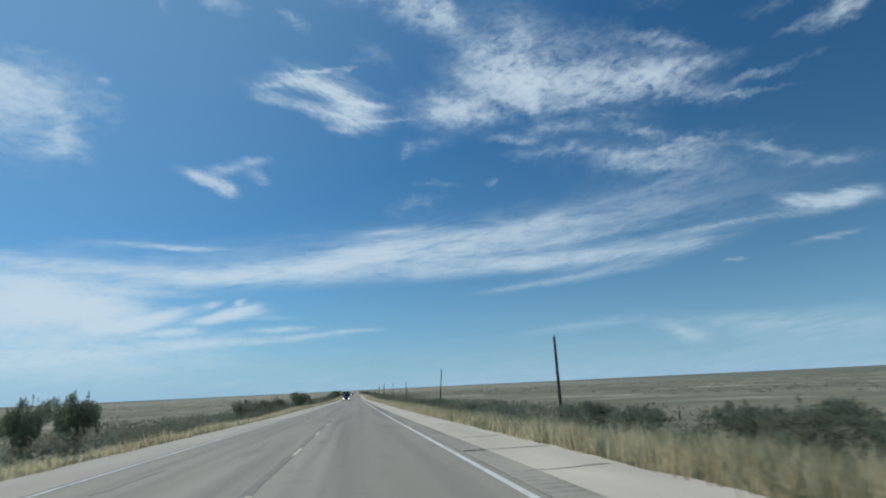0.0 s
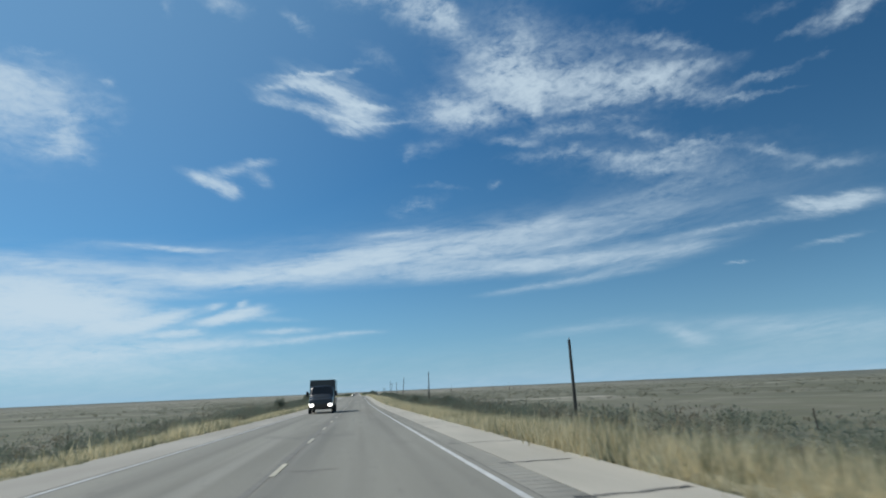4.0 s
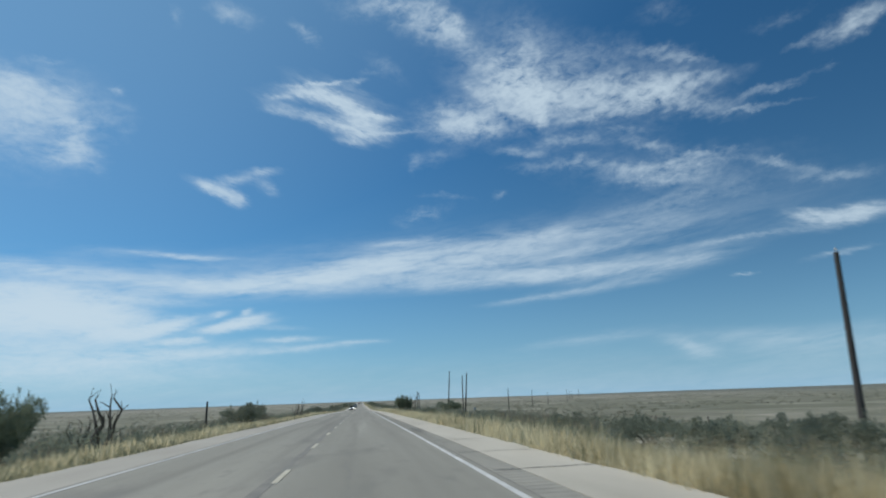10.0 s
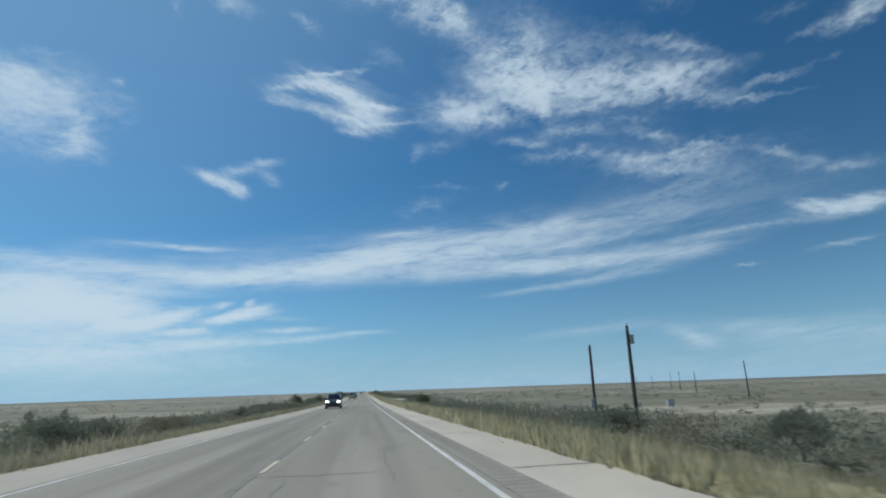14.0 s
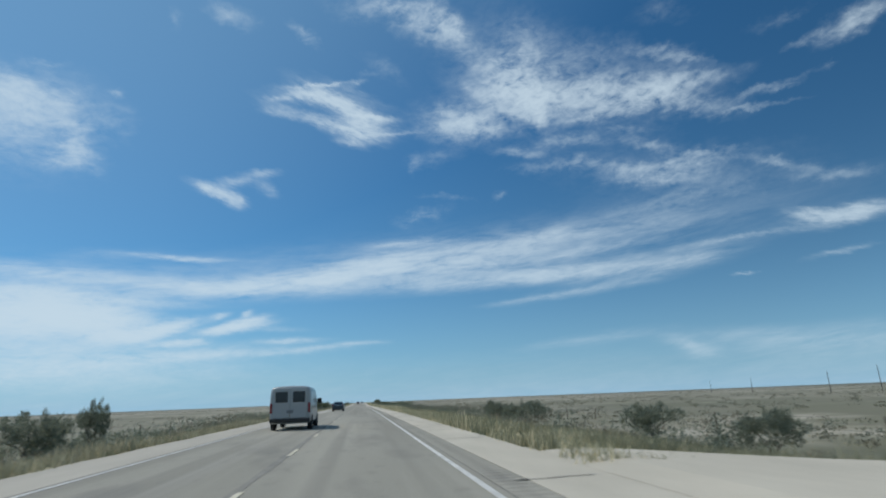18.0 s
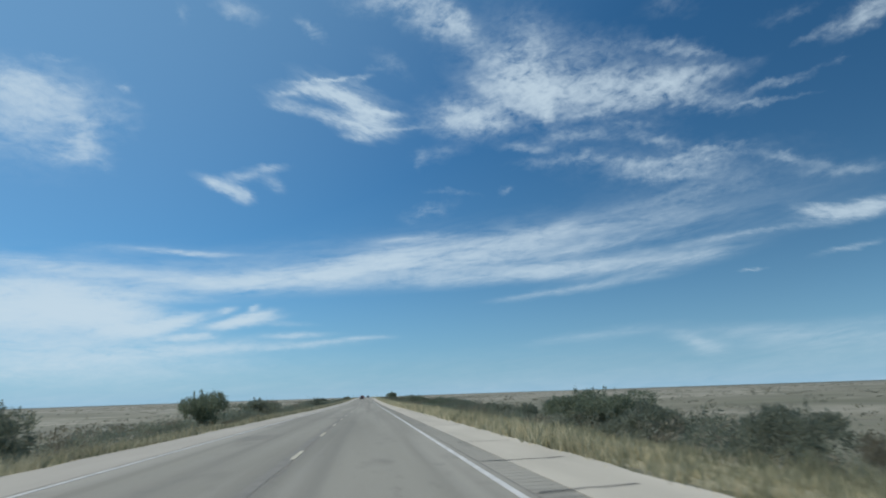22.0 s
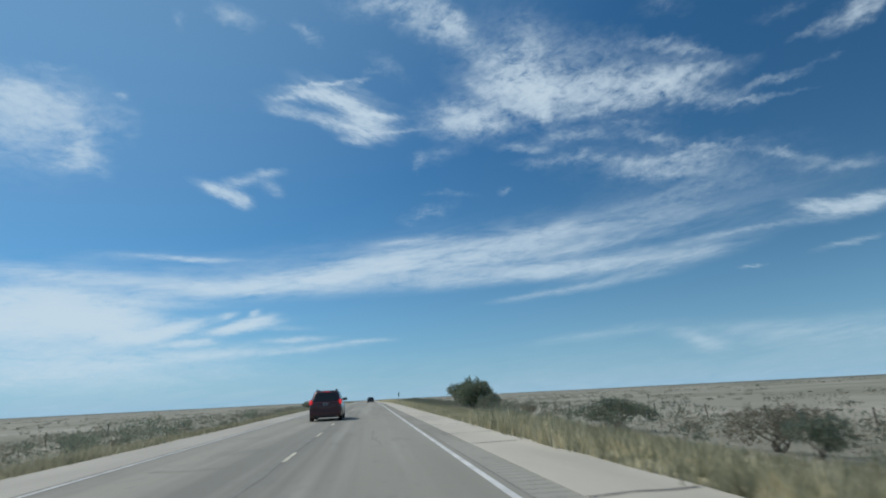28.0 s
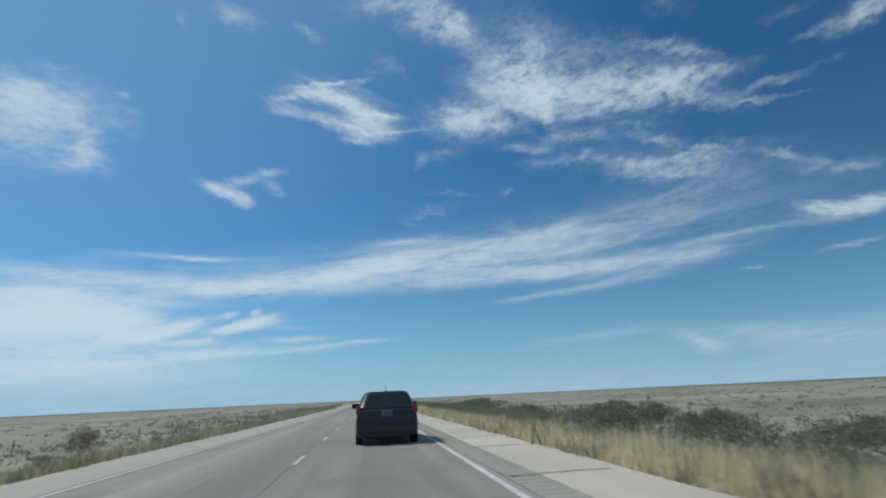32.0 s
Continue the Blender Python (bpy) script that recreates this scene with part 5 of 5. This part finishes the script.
def wheel(parent, x, y, r, width, side):
    ob = new("wheel")
    ob.parent = parent
    ob.matrix_basis = pose(x, y, r, 0, 90 * side, 0)
    prof = [(r * 0.66, -width / 2), (r * 0.93, -width / 2), (r, -width * 0.33), (r, width * 0.33), (r * 0.93, width / 2), (r * 0.66, width / 2)]
    n = 28
    verts = [(q * math.cos(6.2832 * i / n), q * math.sin(6.2832 * i / n), z) for i in range(n) for q, z in prof]
    k = len(prof)
    faces = [(i * k + a, ((i + 1) % n) * k + a, ((i + 1) % n) * k + (a + 1) % k, i * k + (a + 1) % k) for i in range(n) for a in range(k)]
    part("tyre", mesh_from("tyre", verts, faces, RUBBER, True), None, ob)
    bm = bmesh.new()
    bmesh.ops.create_cone(bm, cap_ends=True, segments=24, radius1=r * 0.66, radius2=r * 0.66, depth=width * 0.5)
    for i in range(5):
        a = 6.2832 * i / 5
        rod(bm, (0.04 * math.cos(a), 0.04 * math.sin(a), width * 0.27), (r * 0.62 * math.cos(a), r * 0.62 * math.sin(a), width * 0.3), 0.045, 0.035, 6)
    part("rim", bm, RIM, ob)
    return ob


def car(name, label, category, at, turn, paint, size, shape, lit=False, lamps=TAIL_RED, rack=False, aerial=True):
    """A road car facing +y, tail at y=0. size: length, width, height, belt; shape: (rear glass foot y, roof rear y, roof front y, windscreen foot y,
    boot or tail height, bonnet height)."""
    L, W, Ht, belt_z = size
    ya, yb, yc, yd, tail_z, hood_z = shape
    w, zb = W / 2, 0.17
    plate_z = tail_z * 0.74 if name == "sedan" else tail_z * 0.80
    ob = new(name)
    tops = [(0.0, 0.93, zb + 0.05, tail_z * (0.86 if name == "sedan" else 0.95)), (0.05, 0.97, zb + 0.02, tail_z * (0.95 if name == "sedan" else 0.99)), (0.22, 0.98, zb + 0.02, tail_z), (max(0.4, ya), 1.0, zb, (tail_z + belt_z) / 2 + 0.01),
            (L * 0.4, 1.0, zb, belt_z), (yd - 0.25, 1.0, zb, belt_z - 0.02), (yd + 0.1, 0.99, zb, hood_z + 0.06), (L - 0.5, 0.96, zb, hood_z - 0.06), (L - 0.15, 0.88, zb + 0.03, hood_z - 0.17), (L, 0.72, zb + 0.12, hood_z - 0.32)]
    loft([section(y, w * k, a, b) for y, k, a, b in tops], paint, "body", ob)
    # cabin: pillars and roof in paint, glass set proud
    wl, wr = w * 0.94, w * 0.70
    zl = belt_z - 0.06
    cab = []
    for k in (0.0, 0.5, 0.9, 1.0):
        half_w = wl + (wr - wl) * k ** 1.15 if k < 1 else wr * 0.86
        z = zl + (Ht - 0.05 - zl) * k / 0.9 if k <= 0.9 else Ht
        y0, y1 = ya + (yb - ya) * k, yd + (yc - yd) * k
        c = 0.10
        cab.append([(half_w - c, y0, z), (half_w, y0 + c * 1.6, z), (half_w, y1 - c * 1.6, z), (half_w - c, y1, z),
                    (-half_w + c, y1, z), (-half_w, y1 - c * 1.6, z), (-half_w, y0 + c * 1.6, z), (-half_w + c, y0, z)])
    cabin = loft(cab, paint, "cabin", ob, smooth_it=False)
    soft_edge = cabin.modifiers.new("soft", "BEVEL")
    soft_edge.width, soft_edge.segments, soft_edge.angle_limit = 0.07, 3, radians(12)
    cabin.data.shade_smooth()

    def at_k(k, sx, y_frac):
        hw = wl + (wr - wl) * k ** 1.15
        y0, y1 = ya + (yb - ya) * k, yd + (yc - yd) * k
        z = zl + (Ht - 0.05 - zl) * k / 0.9
        return sx * hw, y0 + (y1 - y0) * y_frac, z
    k0, k1 = 0.13, 0.80

    def end(k, sx, f, pull):
        x, y, z = at_k(k, sx, f)
        return (x - sx * pull, y, z)
    panel("rear_window", [end(k0, -1, 0, 0.14), end(k0, 1, 0, 0.14), end(k1, 1, 0, 0.16), end(k1, -1, 0, 0.16)], CAR_GLASS, ob, "dark rear window")
    panel("windscreen", [end(k0, 1, 1, 0.12), end(k0, -1, 1, 0.12), end(k1, -1, 1, 0.13), end(k1, 1, 1, 0.13)], CAR_GLASS, ob)
    for sx in (1, -1):
        for fa, fb in ((0.13, 0.47), (0.51, 0.86)):
            q = [at_k(k0, sx, fa), at_k(k0, sx, fb), at_k(k1, sx, fb - (0.05 if fb > 0.6 else 0)), at_k(k1, sx, fa + (0.05 if fa < 0.3 else 0))]
            panel("side_window", q if sx > 0 else [q[1], q[0], q[3], q[2]], CAR_GLASS, ob)
        bm = bmesh.new()
        x, y, z = at_k(0.12, sx, 0.86)
        boxed(bm, min(x, x + sx * 0.24), max(x, x + sx * 0.24), y - 0.09, y + 0.08, z, z + 0.16, 0.035)
        part("wing_mirror", bm, BLACK_TRIM, ob, "black wing mirror")
        # lamps at the tail and nose
        bm = bmesh.new()
        lamp_in = 0.74 if name == "sedan" else 0.80
        boxed(bm, min(sx * w * lamp_in, sx * w * 0.975), max(sx * w * lamp_in, sx * w * 0.975), 0.0, 0.34, tail_z * (0.79 if name == "sedan" else 0.86), tail_z * (1.0 if name == "sedan" else 1.1), 0.06)
        part("tail_lamp", bm, lamps, ob, "red tail lamp")
        bm = bmesh.new()
        boxed(bm, min(sx * w * 0.5, sx * w * 0.86), max(sx * w * 0.5, sx * w * 0.86), L - 0.34, L - 0.06, hood_z - 0.30, hood_z - 0.13, 0.05)
        part("headlamp", bm, HEAD_LIT if lit else CHROME, ob, "white headlamp switched on" if lit else "clear headlamp")
        for yy in (L * 0.185, L * 0.80):
            bm = bmesh.new()
            bmesh.ops.create_cone(bm, cap_ends=True, segments=28, radius1=0.35, radius2=0.35, depth=0.05,
                                  matrix=pose(sx * (w - 0.03), yy, 0.35, 0, 90, 0))
            part("wheel_arch", bm, BLACK_TRIM, ob)
            wheel(ob, sx * (w - 0.125), yy, 0.325, 0.21, sx)
    bm = bmesh.new()
    boxed(bm, -w * 0.958, w * 0.958, -0.03, 0.45, 0.23, 0.62, 0.13)
    part("rear_bumper", bm, paint, ob)
    bm = bmesh.new()
    boxed(bm, -w * 0.70, w * 0.70, -0.036, 0.2, 0.21, 0.33, 0.03)
    part("bumper_valance", bm, BLACK_TRIM, ob)
    bm = bmesh.new()
    boxed(bm, -0.15, 0.15, -0.02, 0.10, plate_z, plate_z + 0.15, 0.01)
    plate = part("number_plate", bm, PLATE, ob, "pale number plate")
    for k in range(2):
        bm = bmesh.new()
        boxed(bm, -0.10, 0.10, -0.026, -0.019, plate_z + 0.035 + k * 0.055, plate_z + 0.06 + k * 0.06)
        part("lettering_bar", bm, PLATE_BAR, plate)
    if name == "sedan":
        bm = bmesh.new()
        boxed(bm, -0.34, 0.34, -0.02, 0.12, plate_z + 0.18, plate_z + 0.215, 0.008)
        part("chrome_strip", bm, CHROME, ob, "chrome strip over the plate")
    bm = bmesh.new()
    rod(bm, (w * 0.55, 0.02, 0.23), (w * 0.55, 0.35, 0.23), 0.035, 0.035, 10)
    part("exhaust", bm, STEEL, ob)
    if aerial:
        bm = bmesh.new()
        rod(bm, (0, yb + 0.25, Ht - 0.02), (0, yb + 0.13, Ht + 0.17), 0.016, 0.004, 6)
        part("aerial", bm, BLACK_TRIM, ob, "short black roof aerial")
    if rack:
        for sx in (1, -1):
            bm = bmesh.new()
            rod(bm, (sx * wr * 0.86, yb + 0.1, Ht + 0.05), (sx * wr * 0.86, yc - 0.1, Ht + 0.05), 0.022, 0.022, 8)
            for yy in (yb + 0.15, (yb + yc) / 2, yc - 0.15):
                rod(bm, (sx * wr * 0.84, yy, Ht - 0.04), (sx * wr * 0.86, yy, Ht + 0.05), 0.02, 0.018, 6)
            part("roof_rail", bm, BLACK_TRIM, ob)
        bm = bmesh.new()
        boxed(bm, -0.2, 0.2, yb - 0.06, yb + 0.02, Ht - 0.10, Ht - 0.05, 0.01)
        part("brake_lamp", bm, lamps, ob, "red high brake lamp")
    x, y = at
    ob.matrix_basis = pose(x, y, base(y) + 0.006, math.degrees(math.atan((base(y + 4) - base(y)) / 4)) * (-1 if turn else 1), 0, turn)
    return tagged(ob, label, category, "cars on the highway")


car("hatchback", "dark navy five-door hatchback on the grey highway", "car", (0.60, 1185.7), 0, NAVY_PAINT,
    (4.36, 1.82, 1.48, 0.98), (0.10, 0.72, 2.45, 3.35, 0.98, 0.94))
car("sedan", "dark slate blue four-door sedan in the passing lane", "car", (-3.28, 742.0), 0, BLUE_PAINT,
    (4.80, 1.80, 1.42, 0.95), (0.85, 1.75, 2.80, 3.65, 0.98, 0.90), aerial=False)
car("suv", "dark red sport utility vehicle with lit brake lamps", "car", (-2.15, 1060.6), 0, RED_PAINT,
    (4.55, 1.84, 1.66, 1.05), (0.12, 0.55, 2.6, 3.5, 1.06, 1.02), lamps=TAIL_LIT, rack=True, aerial=False)
car("oncoming_car", "black oncoming pickup-sized car with headlamps switched on", "car", (-3.3, 582.0), 180, DARK_PAINT,
    (4.9, 1.9, 1.72, 1.08), (0.35, 0.9, 2.6, 3.45, 1.08, 1.04), lit=True, aerial=False)


def box_truck(name, label, at, turn, cargo, cab_paint, size, lit):
    L, W, Ht = size
    w = W / 2
    ob = new(name)
    bm = bmesh.new()
    boxed(bm, -w, w, 0, L * 0.66, 0.75, Ht, 0.05)
    box = part("cargo_box", bm, cargo, ob)
    bm = bmesh.new()
    boxed(bm, -0.012, 0.012, -0.02, 0.0, 0.85, Ht - 0.12)
    part("door_gap", bm, BLACK_TRIM, box)
    for sx in (1, -1):
        bm = bmesh.new()
        boxed(bm, min(sx * w * .82, sx * w * .94), max(sx * w * .82, sx * w * .94), -0.02, 0.02, 0.78, 0.98, 0.006)
        part("tail_lamp", bm, TAIL_RED, ob, "red tail lamp")
    y0 = L * 0.67
    loft([section(y0, w * .94, 0.45, Ht * .84), section(y0 + 0.8, w * .95, 0.42, Ht * .85), section(y0 + 1.15, w * .94, 0.42, Ht * .72),
          section(y0 + 1.4, w * .93, 0.42, Ht * .5), section(L - 0.05, w * .9, 0.45, Ht * .46), section(L, w * .8, 0.5, Ht * .4)], cab_paint, "cab", ob)
    panel("windscreen", [(w * .76, y0 + 1.44, Ht * .53), (-w * .76, y0 + 1.44, Ht * .53), (-w * .68, y0 + 1.02, Ht * .8), (w * .68, y0 + 1.02, Ht * .8)], CAR_GLASS, ob)
    for sx in (1, -1):
        bm = bmesh.new()
        boxed(bm, min(sx * w * .55, sx * w * .85), max(sx * w * .55, sx * w * .85), L - 0.06, L + 0.02, 0.72, 0.92, 0.03)
        part("headlamp", bm, HEAD_LIT if lit else CHROME, ob, "white headlamp")
        bm = bmesh.new()
        boxed(bm, min(sx * w, sx * (w + .22)), max(sx * w, sx * (w + .22)), y0 + 1.05, y0 + 1.15, Ht * .52, Ht * .66, 0.03)
        part("wing_mirror", bm, BLACK_TRIM, ob)
        for yy in (L * 0.2, L * 0.8):
            wheel(ob, sx * (w - 0.15), yy, 0.40, 0.26, sx)
    bm = bmesh.new()
    boxed(bm, -w * .7, w * .7, 0.05, L - 0.4, 0.42, 0.76, 0.02)
    part("chassis", bm, BLACK_TRIM, ob)
    bm = bmesh.new()
    boxed(bm, -w * .95, w * .95, -0.06, 0.06, 0.48, 0.64, 0.02)
    part("rear_bumper", bm, BLACK_TRIM, ob)
    x, y = at
    ob.matrix_basis = pose(x, y, base(y) + 0.006, 0, 0, turn)
    return tagged(ob, label, "truck" if Ht > 2.3 else "van", "cars on the highway")


def van(at):
    """A panel van with two rear doors, facing +y, tail at y=0."""
    L, w, Ht = 5.3, 0.98, 2.08
    ob = new("cargo_van")
    loft([section(y, w * k, z0, z1) for y, k, z0, z1 in ((0.0, 0.95, 0.36, Ht * 0.965), (0.05, 0.985, 0.30, Ht * 0.985), (0.35, 1.0, 0.28, Ht), (2.6, 1.0, 0.28, Ht), (3.5, 1.0, 0.28, Ht * 0.97),
          (3.85, 0.99, 0.28, Ht * 0.86), (4.3, 0.98, 0.28, Ht * 0.60), (5.0, 0.95, 0.30, Ht * 0.50), (L, 0.82, 0.40, Ht * 0.40))], VAN_PAINT, "body", ob)
    panel("windscreen", [(w * 0.78, 4.32, Ht * 0.62), (-w * 0.78, 4.32, Ht * 0.62), (-w * 0.70, 3.74, Ht * 0.93), (w * 0.70, 3.74, Ht * 0.93)], CAR_GLASS, ob)
    for sx in (1, -1):
        bm = bmesh.new()
        boxed(bm, min(sx * 0.02, sx * 0.80), max(sx * 0.02, sx * 0.80), -0.03, 0.05, 0.55, Ht * 0.93, 0.03)
        door = part("rear_door", bm, VAN_PAINT, ob)
        bm = bmesh.new()
        boxed(bm, min(sx * 0.11, sx * 0.70), max(sx * 0.11, sx * 0.70), -0.042, 0.0, 1.28, Ht * 0.86, 0.03)
        part("window", bm, CAR_GLASS, door, "dark rear door window")
        bm = bmesh.new()
        boxed(bm, min(sx * 0.84, sx * 0.94), max(sx * 0.84, sx * 0.94), -0.025, 0.06, 0.80, 1.25, 0.02)
        part("tail_lamp", bm, TAIL_RED, ob, "red tail lamp")
        bm = bmesh.new()
        boxed(bm, min(sx * w, sx * (w + 0.22)), max(sx * w, sx * (w + 0.22)), 3.95, 4.05, 1.22, 1.48, 0.03)
        part("wing_mirror", bm, BLACK_TRIM, ob, "black wing mirror")
        bm = bmesh.new()
        boxed(bm, min(sx * w * 0.5, sx * w * 0.84), max(sx * w * 0.5, sx * w * 0.84), L - 0.3, L - 0.08, 0.66, 0.84, 0.04)
        part("headlamp", bm, CHROME, ob, "clear headlamp")
        for yy in (1.0, 4.3):
            wheel(ob, sx * (w - 0.11), yy, 0.35, 0.22, sx)
    bm = bmesh.new()
    boxed(bm, -w * 0.95, w * 0.95, -0.10, 0.12, 0.36, 0.54, 0.03)
    part("rear_bumper", bm, BLACK_TRIM, ob, "black rear bumper")
    bm = bmesh.new()
    boxed(bm, -0.155, 0.155, -0.055, -0.02, 0.78, 0.93, 0.005)
    part("number_plate", bm, PLATE, ob, "pale number plate")
    x, y = at
    ob.matrix_basis = pose(x, y, base(y) + 0.006, 0, 0, 0)
    return tagged(ob, "pale silver cargo van with rear door windows in the passing lane", "van", "cars on the highway")


van((-3.1, 682.0))
box_truck("oncoming_truck", "dark oncoming truck with headlamps switched on", (-3.3, 205.0), 180, DARK_PAINT, DARK_PAINT, (7.5, 2.4, 3.1), True)
